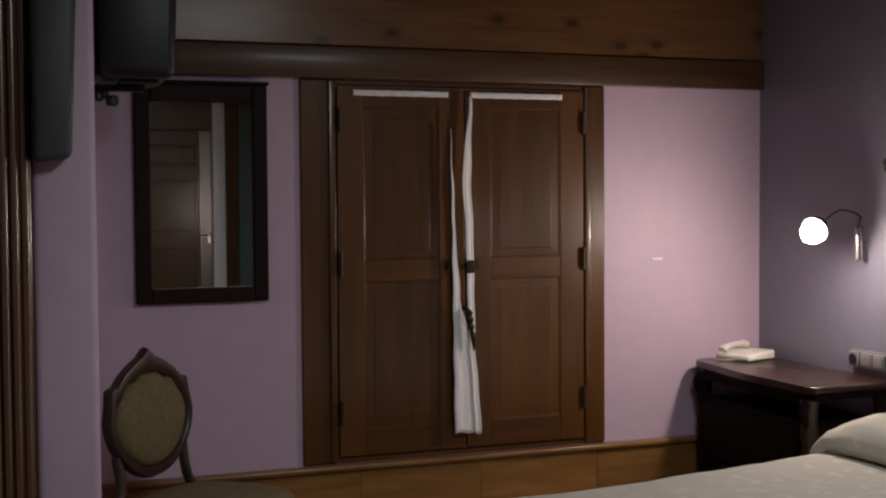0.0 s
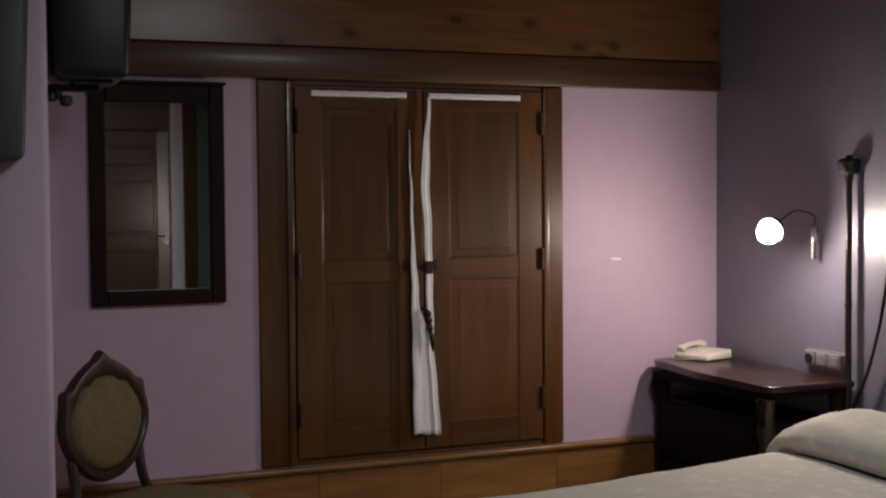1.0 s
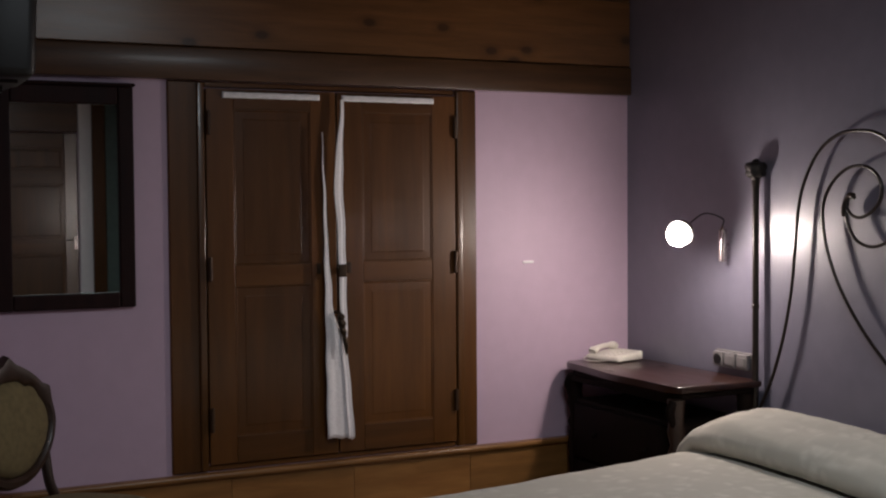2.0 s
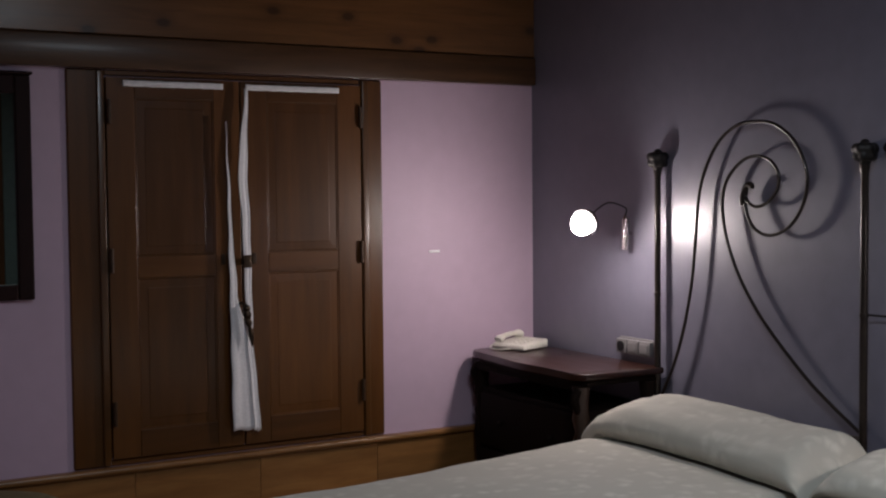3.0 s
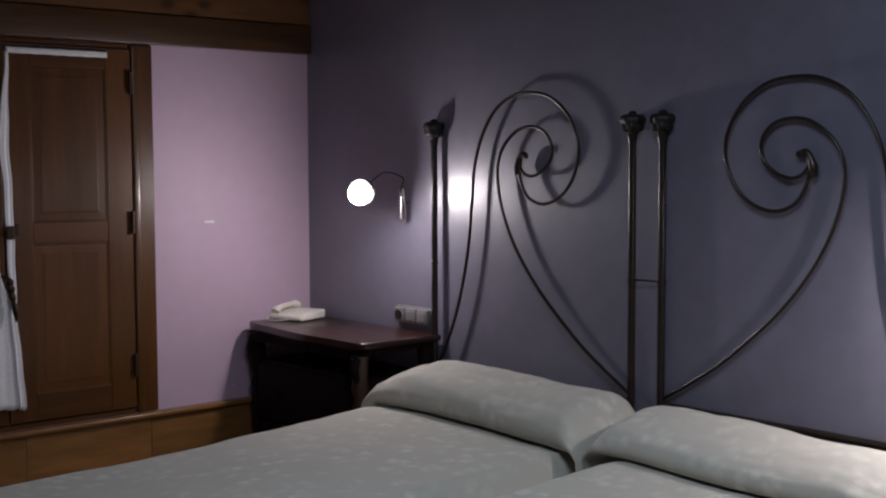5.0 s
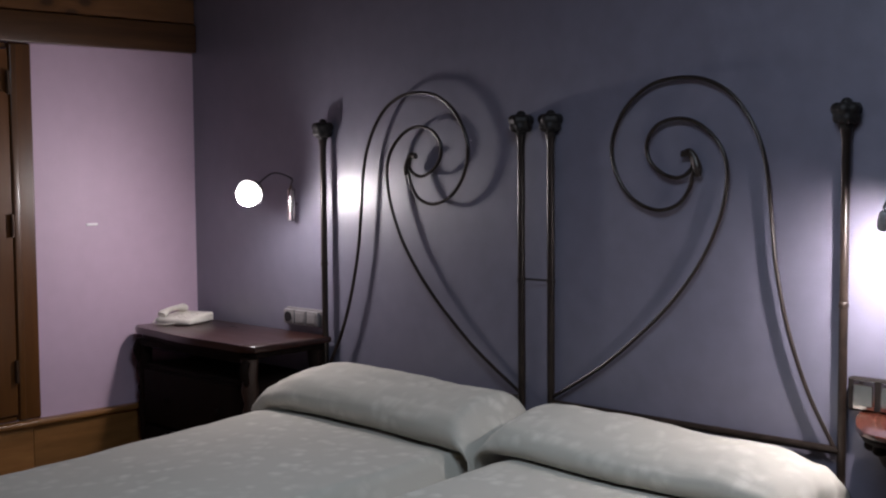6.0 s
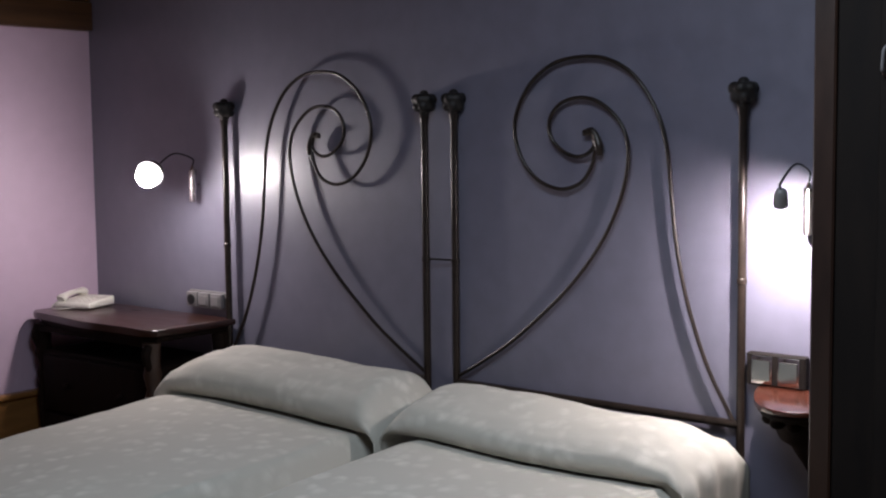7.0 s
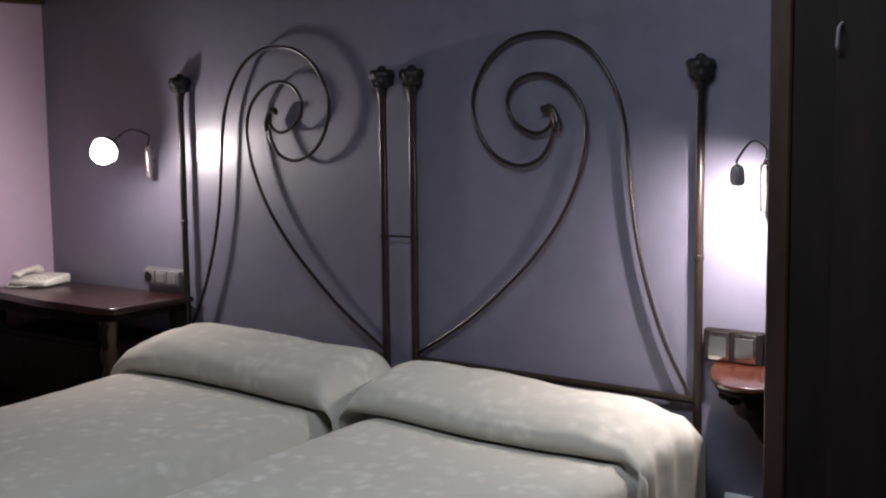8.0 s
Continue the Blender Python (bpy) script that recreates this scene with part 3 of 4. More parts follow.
BZ, BY, N = 0.752, 0.235, 96
LEAN = Matrix.Translation((0, BY, BZ)) @ pose(0, 0, 0, -4)
bm = bmesh.new()
rings = []
for grow, yy in ((0.0, 0.012), (0.0, -0.016), (0.012, -0.026), (0.030, -0.022), (0.038, 0.0), (0.030, 0.016)):
    rings.append([bm.verts.new(LEAN @ Vector((p[0], yy, p[1]))) for p in (ring_shape(k / N, grow) for k in range(N))])
for a, b in zip(rings, rings[1:] + rings[:1]):
    for k in range(N):
        bm.faces.new((a[k], a[(k + 1) % N], b[(k + 1) % N], b[k]))
smooth(part("back_frame", bm, M_CHAIR, chair, "carved wooden oval frame with a crest"), 50)
bm = bmesh.new()
rings = []
for f, yy in ((1.0, -0.004), (0.97, -0.018), (0.85, -0.032), (0.55, -0.042), (0.2, -0.046)):
    rings.append([bm.verts.new(LEAN @ Vector((p[0] * f, yy, p[1] * f))) for p in (ring_shape(k / N) for k in range(N))])
for a, b in zip(rings, rings[1:]):
    for k in range(N):
        bm.faces.new((a[k], a[(k + 1) % N], b[(k + 1) % N], b[k]))
bm.faces.new(rings[-1])
bm.faces.new(rings[0])
smooth(part("back_pad", bm, M_VELVET, chair, "padded olive-gold medallion"), 60)
bm = bmesh.new()
tube(bm, glide([(-0.012, BY + 0.020, 0.945), (0.0, BY + 0.022, 0.968), (0.012, BY + 0.020, 0.945)], 4), 0.016, 8)
for s in (-1, 1):
    tube(bm, glide([(0, BY + 0.014, 0.950), (s * 0.045, BY + 0.012, 0.936), (s * 0.085, BY + 0.010, 0.910), (s * 0.12, BY + 0.008, 0.880), (s * 0.155, BY + 0.004, 0.872)], 4), [0.020] * 5 + [0.016] * 8 + [0.013] * 4, 8)
smooth(part("carved_crest", bm, M_CHAIR, chair), 60)
for s in (-1, 1):
    bm = tube(bmesh.new(), glide([(s * 0.165, BY - 0.005, 0.655), (s * 0.165, BY - 0.022, 0.55), (s * 0.20, BY - 0.03, 0.45), (s * 0.20, BY - 0.02, 0.30), (s * 0.205, BY + 0.06, 0.0)], 5), [0.017] * 8 + [0.021] * 6 + [0.017] * 7, 8)
    smooth(part("leg", bm, M_CHAIR, chair), 60)
    bm = tube(bmesh.new(), glide([(s * 0.205, -0.19, 0.43), (s * 0.225, -0.215, 0.36), (s * 0.205, -0.20, 0.18), (s * 0.20, -0.195, 0.05), (s * 0.21, -0.215, 0.008)], 5), [0.030] * 4 + [0.026] * 5 + [0.018] * 8 + [0.020] * 4, 8)
    smooth(part("leg", bm, M_CHAIR, chair), 60)


def seat_line(f, n=40):
    out = []
    for k in range(n):
        a = 2 * math.pi * k / n
        c, s = math.cos(a), math.sin(a)
        p = (abs(c) ** 3.2 + abs(s) ** 3.2) ** (-1 / 3.2)
        out.append((0.245 * p * c * f * (1 - 0.10 * s), 0.235 * p * s * f - 0.01))
    return out


smooth(part("seat_frame", slab(bmesh.new(), seat_line(1.0), 0.395, 0.452, 0.008), M_CHAIR, chair), 40)
bm = bmesh.new()
rings = [[bm.verts.new((x, y, z)) for x, y in seat_line(f)] for f, z in ((0.97, 0.4525), (0.985, 0.475), (0.95, 0.50), (0.80, 0.520), (0.55, 0.530), (0.25, 0.534))]
for a, b in zip(rings, rings[1:]):
    for k in range(40):
        bm.faces.new((a[k], a[(k + 1) % 40], b[(k + 1) % 40], b[k]))
bm.faces.new(rings[0])
bm.faces.new(rings[-1])
smooth(part("seat_pad", bm, M_VELVET, chair, "domed olive-gold seat cushion"), 70)

# ---- beds ----


def scroll(points, sign, y_out, span, post_x):
    return [(post_x, y_out + sign * u * span / 0.969, z) for u, z in points]


OUTER = [(0.020, 0.639), (0.095, 0.777), (0.153, 0.935), (0.190, 1.093), (0.209, 1.246), (0.226, 1.394), (0.263, 1.501), (0.329, 1.591), (0.413, 1.639), (0.502, 1.650),
         (0.596, 1.635), (0.677, 1.580), (0.726, 1.501), (0.736, 1.429), (0.709, 1.351), (0.653, 1.291), (0.575, 1.264), (0.506, 1.282), (0.468, 1.329), (0.453, 1.385)]
INNER = [(0.964, 0.653), (0.837, 0.731), (0.721, 0.813), (0.556, 0.960), (0.441, 1.100), (0.373, 1.233), (0.346, 1.348), (0.355, 1.425), (0.393, 1.482), (0.454, 1.523),
         (0.516, 1.532), (0.575, 1.515), (0.610, 1.470), (0.606, 1.419), (0.566, 1.378), (0.516, 1.360), (0.477, 1.371), (0.456, 1.399), (0.467, 1.428), (0.492, 1.430)]


def petals(d):
    """How far a cast flower knob reaches in direction d: two rings of round petals, a bud on top and a neck."""
    lobes = [(Vector((0, 0, 0)), 0.028), (Vector((0, 0, 0.022)), 0.0165), (Vector((0, 0, -0.032)), 0.0185)]
    for ring, z, r, turn in ((0.024, 0.008, 0.0180, 0.15), (0.021, -0.014, 0.0175, 0.5)):
        for k in range(6):
            w = (k + turn) * math.pi / 3
            lobes.append((Vector((ring * math.cos(w), ring * math.sin(w), z)), r))
    reach = 0.0
    for c, r in lobes:
        p = d.dot(c)
        q = p * p - c.length_squared + r * r
        if q > 0:
            reach = max(reach, p + math.sqrt(q))
    return reach


def bed(y_out, sign, span, side, post_x, label):
    """A single bed whose outer post stands at y_out; sign: the way along y to its inner post."""
    y_in = y_out + sign * span
    b = thing("single_bed", I4, label, "bed", "twin beds")
    ya, yb = sorted((side + sign * 0.02, side + sign * 0.95))
    ob = block("mattress", (0.95, ya, 0.27), (2.86, yb, 0.47), M_MATTRESS, b, 0.05, "", 3)
    smooth(ob)
    block("base", (0.95, ya + 0.01, 0.16), (2.86, yb - 0.01, 0.2695), M_EBONY, b, 0.01)
    for xl in (1.02, 2.70):
        for yl in (ya + 0.07, yb - 0.07):
            part("leg", lathe(bmesh.new(), [(0.02, 0.0), (0.02, 0.1595)], (xl, yl, 0), 10), M_EBONY, b)
    for yp in (y_out, y_in):
        bm = lathe(bmesh.new(), [(0.0175, 0.0), (0.0175, 0.02), (0.0122, 0.03), (0.0122, 0.06), (0.0122, 1.01), (0.0122, 1.018), (0.0142, 1.021), (0.0142, 1.033), (0.0122, 1.036), (0.0122, 1.045), (0.0122, 1.43), (0.0122, 1.46), (0.0140, 1.475), (0.0165, 1.487), (0.016, 1.495)], (post_x, yp, 0), 14)
        post = smooth(part("post", bm, M_IRON, b), 28)
        bm = bmesh.new()
        bmesh.ops.create_uvsphere(bm, u_segments=32, v_segments=22, radius=1.0)
        for v in bm.verts:
            v.co = Vector((post_x, yp, 1.535)) + v.co.normalized() * petals(v.co.normalized())
            v.co.x = min(v.co.x, EAST - 0.001)
        smooth(part("knob", bm, M_CAST, post, "cast iron flower knob"), 50)
    if sign > 0:
        smooth(part("clip", tube(bmesh.new(), [(post_x, y_in + 0.0119, 1.029), (2.968, 2.620 - 0.980 + 0.0119, 1.029)], 0.0032, 8), M_IRON, b, "thin rod that ties the two headboards"))
    for z, r in ((0.634, 0.012), (0.40, 0.012)):
        bm = tube(bmesh.new(), [(post_x, y_out, z), (post_x, y_in, z)], r, 10)
        smooth(part("rail", bm, M_IRON, b), 50)
    pts = glide(scroll(OUTER, sign, y_out, span, post_x), 7)
    smooth(part("scroll", tube(bmesh.new(), pts, 0.0062, 8), M_IRON, b), 60)
    pts = glide(scroll(INNER, sign, y_out, span, post_x), 7)
    rad = [0.0062] * (len(pts) - 12) + [0.0062 + 0.004 * k / 12 for k in range(12)]
    smooth(part("scroll", tube(bmesh.new(), pts, rad, 8), M_IRON, b), 60)
    bm = tube(bmesh.new(), glide([(post_x, y_out + sign * 0.449, 1.364), (post_x, y_out + sign * 0.455, 1.40), (post_x, y_out + sign * 0.471, 1.432), (post_x, y_out + sign * 0.500, 1.436)], 4), [0.008, 0.011, 0.013, 0.014, 0.013, 0.012, 0.011, 0.010, 0.010, 0.011, 0.010, 0.008, 0.005], 8)
    smooth(part("leaf_tip", bm, M_IRON, b), 60)
    return b


bed(0.533, 1, 0.994, 0.452, 2.980, "single bed with a black wrought-iron scrolled headboard, beside the console")
bed(2.620, -1, 0.980, 2.432, 2.968, "single bed with a black wrought-iron scrolled headboard, beside the chest")


def soft_step(a, b, x):
    k = max(0.0, min(1.0, (x - a) / (b - a)))
    return k * k * (3 - 2 * k)


def bedspread(y_out, y_in, crest, bulge, edge, reach, label, seed):
    """A cover drawn over mattress and pillow, tucked under the pillow's front and hanging down at the sides."""
    sign = 1 if y_in > y_out else -1
    width = abs(y_in - y_out)
    nt = 48
    base_x = [0.86 + 0.05 * i for i in range(34)] + [2.54 + 0.015 * i for i in range(7)]
    # the pillow's section: metres behind the tuck, and share of the crest's height
    section = glide([(0.075, -0.06, 0), (0.02, -0.02, 0), (-0.010, 0.06, 0), (-0.022, 0.26, 0), (-0.016, 0.48, 0), (0.008, 0.67, 0), (0.045, 0.81, 0), (0.100, 0.93, 0), (0.165, 1.0, 0), (0.24, 0.94, 0), (0.300, 0.74, 0), (0.330, 0.40, 0)], 4)

    def tuck(v):
        return 2.53 + 0.012 * math.sin(v * 5.5 + seed) - 0.02 * soft_step(0.80, 1.0, v)

    def wrinkle(x, v):
        return noise.noise(Vector((x * 5, v * 6, seed))) * 0.007 + noise.noise(Vector((x * 14, v * 16, seed + 3))) * 0.003

    def base(x, v):
        return 0.512 + 0.058 * soft_step(1.0, 2.75, x) + 0.006 * math.sin(3.1 * x + 5 * v + seed)

    def ends(v):
        return (0.60 + 0.40 * soft_step(0.0, 0.20, v)) * (0.30 + 0.70 * soft_step(0.0, 0.10, 1 - v))

    def across(place, x, inner=0.026, soft=0.03, swell=0.0, pleat=0.0, more=0.0, hang=True):
        """One line of the cover from the outer hem over the top to the inner edge; place(v) gives x and height."""
        out = []
        x0, z0 = place(0.0)
        fold = 0.010 * noise.noise(Vector((x * 6, 0, seed)))
        for k in (0.0, 0.2, 0.4, 0.6, 0.78, 0.9, 0.97):
            ripple = 0.014 * math.sin(x * 19 + seed) * (1 - k) + fold * k + pleat * math.sin(x * 58 + seed + 1.5 * k)
            low = 0.08 + (z0 - 0.08 - 0.035) * k if hang else z0 - 0.033 - 0.001 * (1 - k)
            out.append((x0, y_out - sign * (0.012 + ripple + swell * (k if pleat and hang else 1.0)), low))
        for j in range(nt + 1):
            v = j / nt
            xv, z = place(v)
            drop = 0.032 * (1 - soft_step(0, 0.04, v)) + inner * (1 - soft_step(0, soft, 1 - v))
            out.append((xv, y_out + sign * ((width + more) * v - swell * (1 - soft_step(0, 0.3, v))), z - drop))
        x1, z1 = place(1.0)
        for k in (0.06, 0.13, 0.21):
            out.append((x1, y_in + sign * (0.004 + more), z1 - inner - k * 0.8))
        return out

    flat = []
    for x in base_x:
        def place(v, x=x):
            xv = x + (tuck(v) - 2.53) * soft_step(2.1, 2.50, x)
            dip = 0.010 * soft_step(-0.05, 0.02, xv - tuck(v))
            return xv, base(xv, v) - dip + wrinkle(xv, v) * 0.7
        flat.append(across(place, x, 0.10, 0.12 if sign > 0 else 0.065, swell=edge))
    foot = [[(p[0] - 0.02 - 0.004 * i, p[1], max(0.08, p[2] - 0.13 * i)) for p in flat[0]] for i in range(3, 0, -1)]
    raised = []
    for dx, hz, _ in section:
        def place(v, dx=dx, hz=hz):
            xv = tuck(v) + dx
            low = base(xv, v)
            h = (crest - 0.568) * ends(v)
            return xv + 0.010 * (1 - ends(v)) * (1 - hz), low + h * hz + wrinkle(xv + hz, v) * (0.3 + 0.9 * max(0.0, hz)) + 0.007 * noise.noise(Vector((xv * 22, v * 26, seed))) * (1 - soft_step(0.06, 0.30, v)) * max(0.0, hz)
        raised.append(across(place, 2.53 + dx + hz * 0.03, swell=bulge * min(1.0, 2.2 * hz) if hz > 0.03 else -0.06, pleat=0.007, more=reach, hang=hz > 0.03))
    cover = thing("bedspread", I4, label, "bedspread", "bedspreads")
    for name, rows in (("mattress_cover", foot + flat), ("pillow_cover", raised)):
        bm = bmesh.new()
        vs = [[bm.verts.new(p) for p in r] for r in rows]
        for a, b in zip(vs, vs[1:]):
            for k in range(len(a) - 1):
                bm.faces.new((a[k], a[k + 1], b[k + 1], b[k]))
        ob = smooth(part(name, bm, M_SPREAD, cover), 180)
        s = ob.modifiers.new("thickness", "SOLIDIFY")
        s.thickness, s.offset = 0.004, -1.0
    return cover


bedspread(0.452, 1.414, 0.686, -0.010, -0.034, 0.012, "cream damask bedspread drawn over a pillow, hanging by the console", 1.7)
bedspread(2.432, 1.462, 0.712, 0.032, 0.0, 0.030, "cream damask bedspread drawn over a pillow, near the chest", 5.2)


# ---- bedside chest and console ----
def turned_leg(bm, x, y, top):
    lathe(bm, [(0.014, 0.0), (0.022, 0.02), (0.018, 0.05), (0.016, 0.10), (0.020, 0.20), (0.026, 0.32), (0.030, 0.42), (0.024, 0.47), (0.032, 0.50), (0.022, 0.53), (0.034, 0.58), (0.028, 0.62), (0.034, top)], (x, y, 0), 14)


chest = thing("bedside_chest", I4, "dark carved bedside chest with an open shelf under a polished top", "chest")
CX0, CX1, CY0, CY1, CZ = 2.585, 2.985, 2.605, 3.455, 0.75


def top_outline(x0, x1, y0, y1, bow):
    out = []
    for k in range(41):
        v = k / 40
        wave = bow * (math.sin(math.pi * v) ** 2) - 0.35 * bow * math.sin(2 * math.pi * v) ** 2
        out.append((x0 + 0.042 * v + 0.030 * (abs(2 * v - 1) ** 14) - wave + 0.4 * bow, y0 + (y1 - y0) * v))
    return out + [(x1, y1), (x1, y0)]


smooth(part("top", slab(bmesh.new(), top_outline(CX0, CX1, CY0, CY1, 0.018), CZ - 0.026, CZ, 0.008), M_CHEST, chest, "polished dark reddish-brown top"), 40)
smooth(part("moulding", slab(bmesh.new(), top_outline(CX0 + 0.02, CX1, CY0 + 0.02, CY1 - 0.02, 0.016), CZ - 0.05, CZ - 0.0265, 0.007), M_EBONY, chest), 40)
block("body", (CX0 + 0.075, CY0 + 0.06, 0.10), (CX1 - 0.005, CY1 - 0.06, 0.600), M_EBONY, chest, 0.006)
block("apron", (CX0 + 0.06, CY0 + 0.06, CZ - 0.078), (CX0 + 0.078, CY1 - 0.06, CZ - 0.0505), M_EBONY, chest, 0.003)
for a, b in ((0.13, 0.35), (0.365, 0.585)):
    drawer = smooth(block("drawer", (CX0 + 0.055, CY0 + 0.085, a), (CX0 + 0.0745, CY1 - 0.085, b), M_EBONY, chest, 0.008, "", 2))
    for yk in (CY0 + 0.25, CY1 - 0.25):
        bm = bmesh.new()
        bmesh.ops.create_uvsphere(bm, u_segments=10, v_segments=8, radius=0.012, matrix=Matrix.Translation((CX0 + 0.046, yk, (a + b) / 2)))
        smooth(part("knob", bm, M_EBONY, drawer))
for x in (CX0 + 0.045, CX1 - 0.04):
    for y in (CY0 + 0.045, CY1 - 0.045):
        bm = bmesh.new()
        turned_leg(bm, x + (0.045 if x < 2.8 and y > 3.0 else 0.0), y, CZ - 0.0505)
        # near front leg gets lighter wood to look lit; others near-black as if shaded
        smooth(part("leg", bm, M_CHAIR if x < 2.8 and y < 3.0 else M_EBONY, chest), 50)
for y in (CY0 + 0.02, CY1 - 0.055):
    xb = CX0 + (0.045 if y > 3.0 else 0.0)
    bm = tube(bmesh.new(), glide([(xb + 0.03, y + 0.017, 0.69), (xb + 0.012, y + 0.017, 0.655), (xb + 0.03, y + 0.017, 0.60), (xb + 0.04, y + 0.017, 0.52)], 5), [0.020 - 0.0006 * k for k in range(16)], 8)
    smooth(part("carved_bracket", bm, M_EBONY, chest), 60)

con = thing("console_table", I4, "small dark carved console with a bowed reddish mahogany top", "console table")
KX, KY0, KY1 = 2.985, 0.108, 0.474


def bowed(grow):
    n = 20
    mid, half = (KY0 + KY1) / 2, (KY1 - KY0) / 2 + grow
    return [(KX - (0.028 + grow) - 0.245 * (1 - abs(2 * k / n - 1) ** 2.2), mid - half + 2 * half * k / n) for k in range(n + 1)] + [(KX, mid + half), (KX, mid - half)]


smooth(part("top", slab(bmesh.new(), bowed(0.0), 0.739, 0.752, 0.004), M_MAHOG, con, "polished reddish mahogany top"), 40)
smooth(part("moulding", slab(bmesh.new(), bowed(-0.008), 0.7276, 0.7388, 0.004), M_EBONY, con), 40)
PROFILE = ((0.7275, 0.150, 0.235), (0.712, 0.140, 0.225), (0.704, 0.112, 0.200), (0.690, 0.104, 0.190), (0.665, 0.102, 0.185), (0.648, 0.094, 0.175), (0.632, 0.068, 0.150),
           (0.610, 0.056, 0.135), (0.585, 0.040, 0.115), (0.560, 0.030, 0.095), (0.520, 0.026, 0.080), (0.300, 0.024, 0.075), (0.120, 0.030, 0.085), (0.060, 0.050, 0.110), (0.020, 0.085, 0.150), (0.0, 0.085, 0.150))
bm = bmesh.new()
mid, rings = (KY0 + KY1) / 2, []
for z, half, deep in PROFILE:
    arc = [(KX - deep * math.sin(math.pi * k / 16) ** 0.7, mid - half * math.cos(math.pi * k / 16)) for k in range(17)]
    rings.append([bm.verts.new((x, y, z)) for x, y in arc])
for a, b in zip(rings, rings[1:]):
    for k in range(17):
        bm.faces.new((a[k], a[(k + 1) % 17], b[(k + 1) % 17], b[k]))
bm.faces.new(rings[0])
bm.faces.new(rings[-1])
smooth(part("pedestal", bm, M_EBONY, con, "dark carved bracket tapering down"), 35)
for k in range(7):
    w = math.pi * (0.08 + 0.14 * k)
    bm = bmesh.new()
    bmesh.ops.create_uvsphere(bm, u_segments=10, v_segments=8, radius=1.0, matrix=Matrix.LocRotScale((KX - 0.205 * math.sin(w) ** 0.7, mid - 0.118 * math.cos(w), 0.700), None, (0.018, 0.020, 0.016)))
    smooth(part("carved_drop", bm, M_EBONY, con))

# ---- telephone ----
ph = thing("telephone", pose(2.846, 3.372, CZ, 0, 0, -72) @ Matrix.Diagonal((0.92, 0.80, 0.70, 1)), "ivory desk telephone on the bedside chest", "telephone")
bm = box(bmesh.new(), (-0.095, -0.105, 0.002), (0.095, 0.105, 0.045), 0.012, 3)
for v in bm.verts:
    if v.co.z > 0.02:
        v.co.z += 0.10 * (v.co.y + 0.105) - 0.008
smooth(part("base", bm, M_CREAM, ph))
bm = tube(bmesh.new(), glide([(-0.062, -0.098, 0.052), (-0.064, -0.06, 0.070), (-0.064, 0.0, 0.080), (-0.064, 0.06, 0.080), (-0.062, 0.098, 0.068)], 4), [0.020, 0.024, 0.024, 0.020, 0.016, 0.015, 0.015, 0.015, 0.015, 0.015, 0.015, 0.016, 0.019, 0.024, 0.025, 0.024, 0.019], 10)
smooth(part("handset", bm, M_CREAM, ph), 60)
for i in range(4):
    for j in range(3):
        x, y = -0.005 + 0.030 * j, -0.07 + 0.032 * i
        z = 0.037 + 0.10 * (y + 0.105)
        block("key", (x - 0.009, y - 0.009, z - 0.004), (x + 0.009, y + 0.009, z + 0.004), M_CREAM, ph, 0.002)
bm = tube(bmesh.new(), glide([(-0.06, -0.10, 0.05), (-0.09, -0.125, 0.012), (-0.05, -0.145, 0.006), (0.0, -0.125, 0.007), (0.02, -0.108, 0.012)], 6), 0.003, 6)
smooth(part("cord", bm, M_CREAM, ph))


# ---- sockets ----
def sockets(name, y0, n, z0, size, tall, mat, rim, label):
    t = thing(name, I4, label, "socket")
    block("surround", (EAST - (0.030 if n == 2 else 0.014), y0 - 0.006, z0 - 0.006), (EAST - 0.001, y0 + n * size + (0.010 if n == 2 else 0.006), z0 + tall + 0.006), rim, t, 0.004)
    gap = 0.008 if n == 2 else 0.003
    for k in range(n):
        ya = y0 + k * size
        unit = smooth(block("unit", (EAST - 0.036, ya + gap, z0), (EAST - (0.0302 if n == 2 else 0.0142), ya + size - gap, z0 + tall), mat, t, 0.005, "", 2))
        if k == n - 1 and n > 2:
            bm = bmesh.new()
            lathe(bm, [(0.020, -0.003), (0.020, 0.001), (0.016, 0.0015), (0.016, -0.0005)], (0, 0, 0), 18)
            bm.transform(Matrix.Translation((EAST - 0.0375, ya + size / 2, z0 + tall / 2)) @ pose(0, 0, 0, 0, 90, 0))
            smooth(part("outlet", bm, M_BLACK, unit, "dark round outlet"), 40)
        else:
            block("rocker", (EAST - 0.040, ya + 0.012, z0 + 0.010), (EAST - 0.0365, ya + size - 0.012, z0 + tall - 0.010), mat, unit, 0.0015)
    return t


sockets("wall_socket", 2.662, 3, 0.780, 0.070, 0.056, M_SOCKET, M_SOCKET, "three grey wall sockets and switches in a row")
sockets("light_switch", 0.352, 2, 0.757, 0.076, 0.076, M_SWITCH, M_WARD, "double polished steel light switch in a black surround")


low = thing("wall_socket", I4, "pale plastic socket low on the purple wall", "socket")
smooth(block("plate", (EAST - 0.012, 0.372, 0.305), (EAST - 0.001, 0.456, 0.389), M_PLATE, low, 0.004, "", 2))
bm = lathe(bmesh.new(), [(0.021, -0.002), (0.021, 0.001), (0.017, 0.0015), (0.017, -0.0005)], (0, 0, 0), 18)
bm.transform(Matrix.Translation((EAST - 0.0135, 0.414, 0.347)) @ pose(0, 0, 0, 0, 90, 0))
smooth(part("outlet", bm, M_STEEL, low), 40)


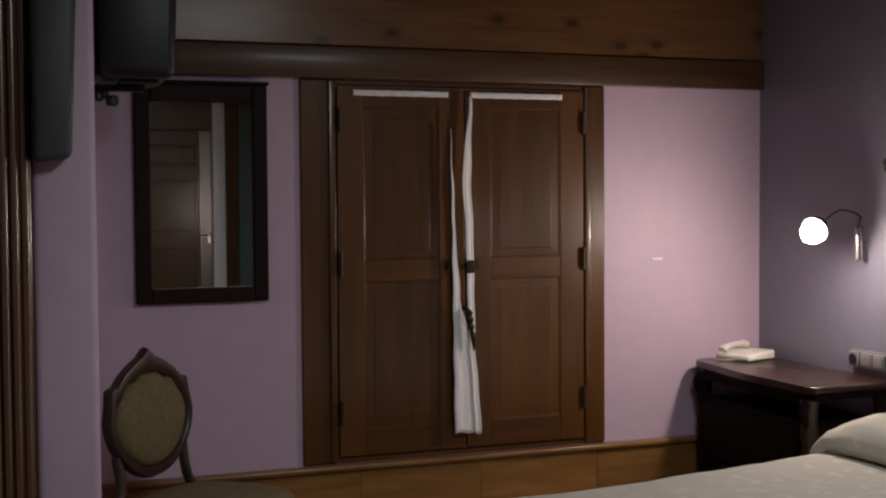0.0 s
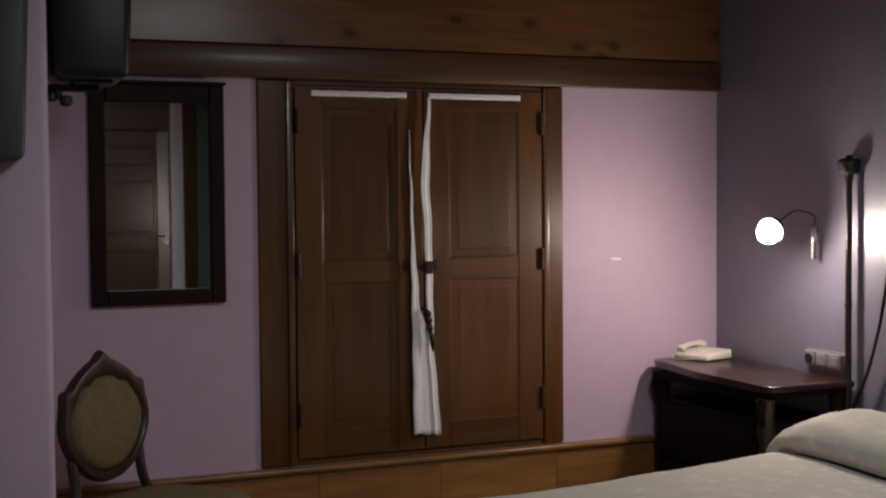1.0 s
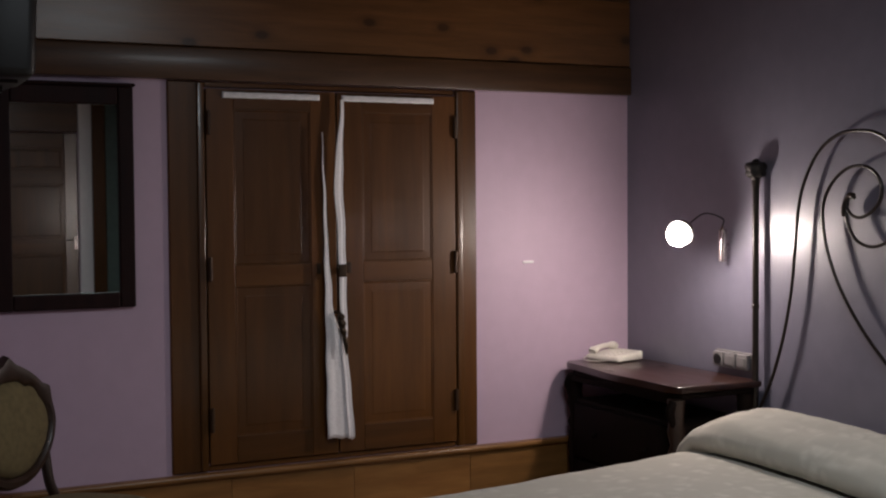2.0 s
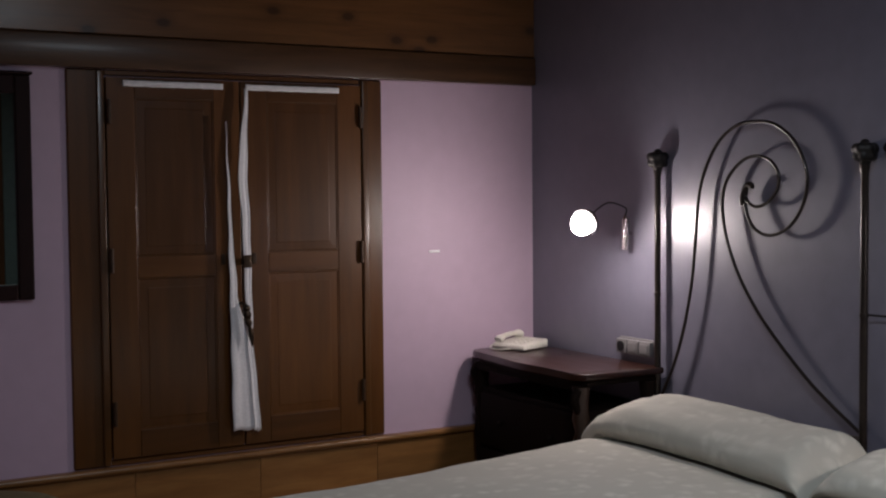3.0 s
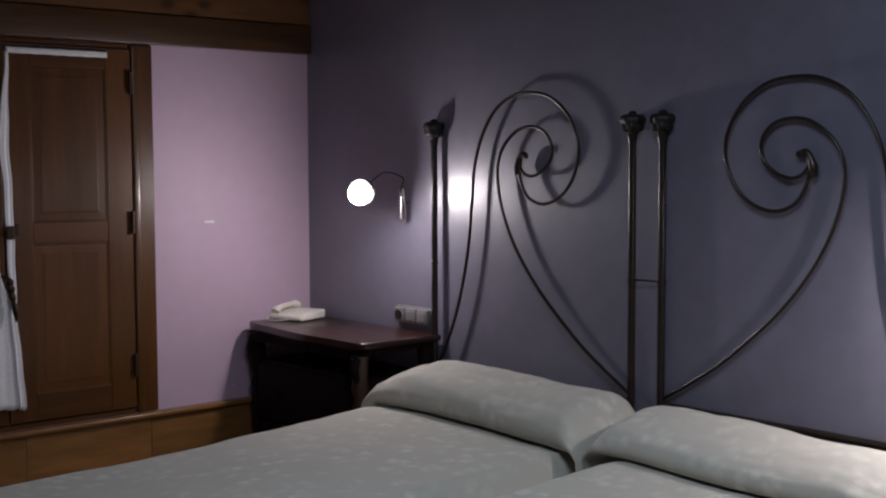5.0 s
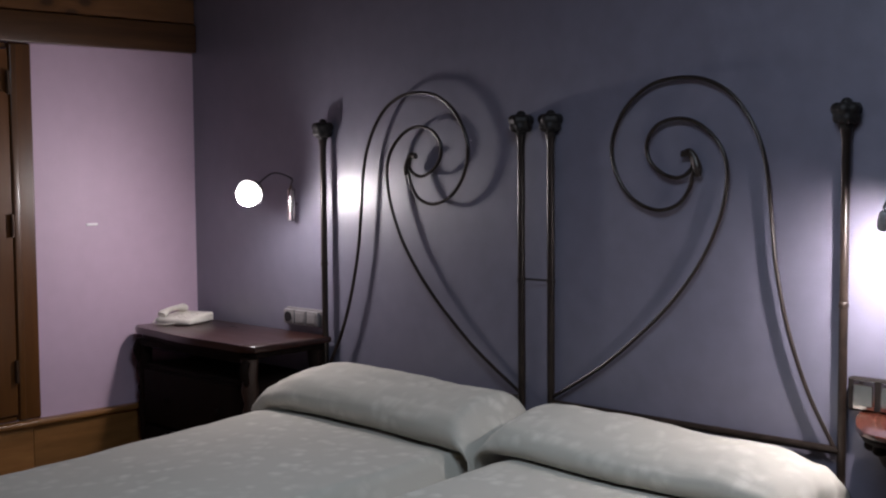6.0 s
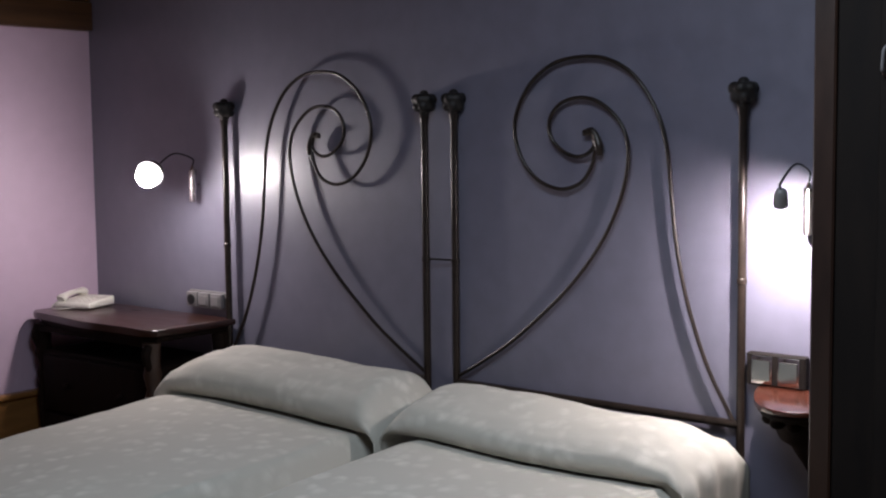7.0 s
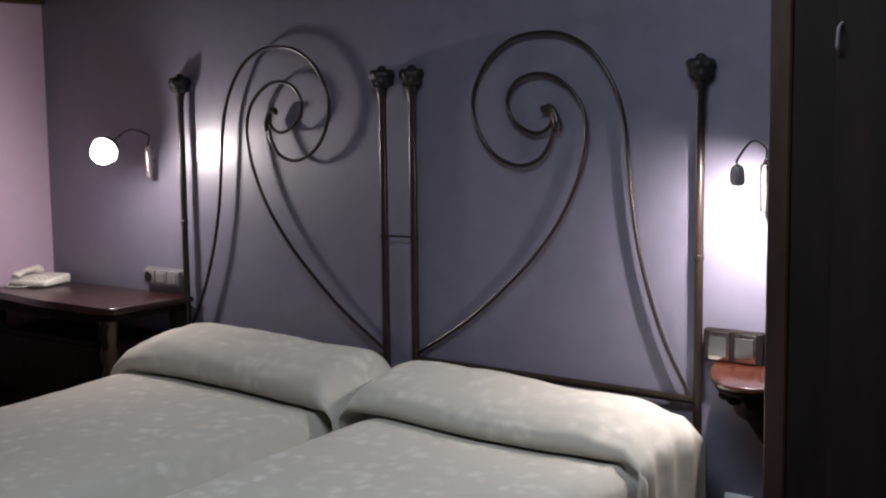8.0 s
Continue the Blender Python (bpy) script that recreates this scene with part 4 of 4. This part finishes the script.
# ---- reading lamps ----
def reading_lamp(rod_y, rod_z, head, aim, label, bulb, shade, metal):
    t = thing("reading_lamp", I4, label, "wall lamp", "reading lamps")
    x = EAST - 0.030
    bm = lathe(bmesh.new(), [(0.006, -0.066), (0.0155, -0.064), (0.0155, 0.056), (0.008, 0.062), (0.004, 0.072)], (x, rod_y, rod_z), 16)
    smooth(part("body", bm, M_CHROME, t, "brushed nickel cylinder"), 40)
    bm = tube(bmesh.new(), [(x + 0.01, rod_y, rod_z), (EAST - 0.002, rod_y, rod_z)], 0.006, 10)
    smooth(part("wall_mount", bm, M_CHROME, t), 40)
    aim = Vector(aim).normalized()
    tail = head - aim * (0.072 if bulb > 0.02 else 0.045)
    start = Vector((x, rod_y, rod_z + 0.07))
    mid = (start + tail) / 2
    mid.z = max(start.z, tail.z) + 0.05
    bm = tube(bmesh.new(), glide([start, start + Vector((0, 0, 0.03)), mid, tail - aim * 0.02, tail], 6), 0.003, 8)
    smooth(part("gooseneck", bm, M_BLACK, t, "thin flexible dark arm"), 60)
    turn = Matrix.Translation(head) @ aim.to_track_quat("Z", "Y").to_matrix().to_4x4()
    bm = lathe(bmesh.new(), shade, (0, 0, 0), 24)
    bm.transform(turn)
    smooth(part("shade", bm, metal, t, "small round metal shade"), 50)
    bm = bmesh.new()
    bmesh.ops.create_uvsphere(bm, u_segments=36, v_segments=20, radius=bulb, matrix=turn @ Matrix.Translation((0, 0, 0 if bulb > 0.02 else -0.011)))
    smooth(part("bulb", bm, M_BULB if bulb > 0.02 else M_BULB_SMALL, t, "glowing white bulb"))
    return t


reading_lamp(2.815, 1.250, HEAD_A, (-0.80, -0.38, -0.40), "lit reading lamp on a bent arm, turned to the room", 0.042,
             [(0.008, -0.070), (0.020, -0.067), (0.037, -0.056), (0.048, -0.036), (0.0520, -0.015), (0.0505, -0.015), (0.046, -0.036), (0.034, -0.053), (0.012, -0.062)], M_BLACK)
reading_lamp(0.343, 1.225, HEAD_B, (0.50, 0.22, -0.92), "lit reading lamp on a bent arm, turned down at the wall", 0.0145,
             [(0.005, -0.046), (0.0095, -0.044), (0.0145, -0.037), (0.0172, -0.024), (0.0185, 0.003), (0.0172, 0.003), (0.0160, -0.024), (0.006, -0.032)], M_SHADE)

# ---- dark wardrobe at the end of the bed wall ----
wd = thing("wardrobe", I4, "tall black-brown wardrobe with a wooden edge stile", "wardrobe")
GX, GY, GZ = 2.40, 0.090, 2.30
block("carcass", (GX + 0.022, -1.30, 0.0), (EAST - 0.002, GY, GZ), M_WARD, wd, 0.003)
block("stile", (GX, GY - 0.048, 0.0), (GX + 0.0215, GY, GZ), M_CHAIR, wd, 0.004, "dark brown edge stile")
for ya, yb in ((-0.625, GY - 0.050), (-1.298, -0.628)):
    leaf = block("door", (GX + 0.004, ya, 0.06), (GX + 0.0215, yb, GZ - 0.02), M_WARD, wd, 0.003)
    block("panel", (GX - 0.004, ya + 0.09, 0.20), (GX + 0.0035, yb - 0.09, GZ - 0.14), M_WARD, leaf, 0.003)
block("plinth", (GX + 0.004, -1.298, 0.0), (GX + 0.0215, GY - 0.050, 0.058), M_WARD, wd, 0.002)
# pull placed at a bright glint; its pale colour stands for that light
bm = tube(bmesh.new(), glide([(GX - 0.004, -0.062, 1.535), (GX - 0.022, -0.062, 1.545), (GX - 0.024, -0.063, 1.565), (GX - 0.022, -0.064, 1.585), (GX - 0.004, -0.064, 1.595)], 5), 0.0035, 8)
smooth(part("handle", bm, M_SOCKET, wd, "small curved pull, pale in place of a glint on the dark door"))

# ---- small pale strip standing in for the lamp's reflection on the lilac wall ----
plate = thing("wall_plate_or_glint", I4, "small glossy white strip standing for the lamp's reflection on the lilac wall", "wall plate")
smooth(block("strip", (2.474, NORTH - 0.007, 1.163), (2.526, NORTH - 0.001, 1.174), M_PLATE, plate, 0.003, "", 2))
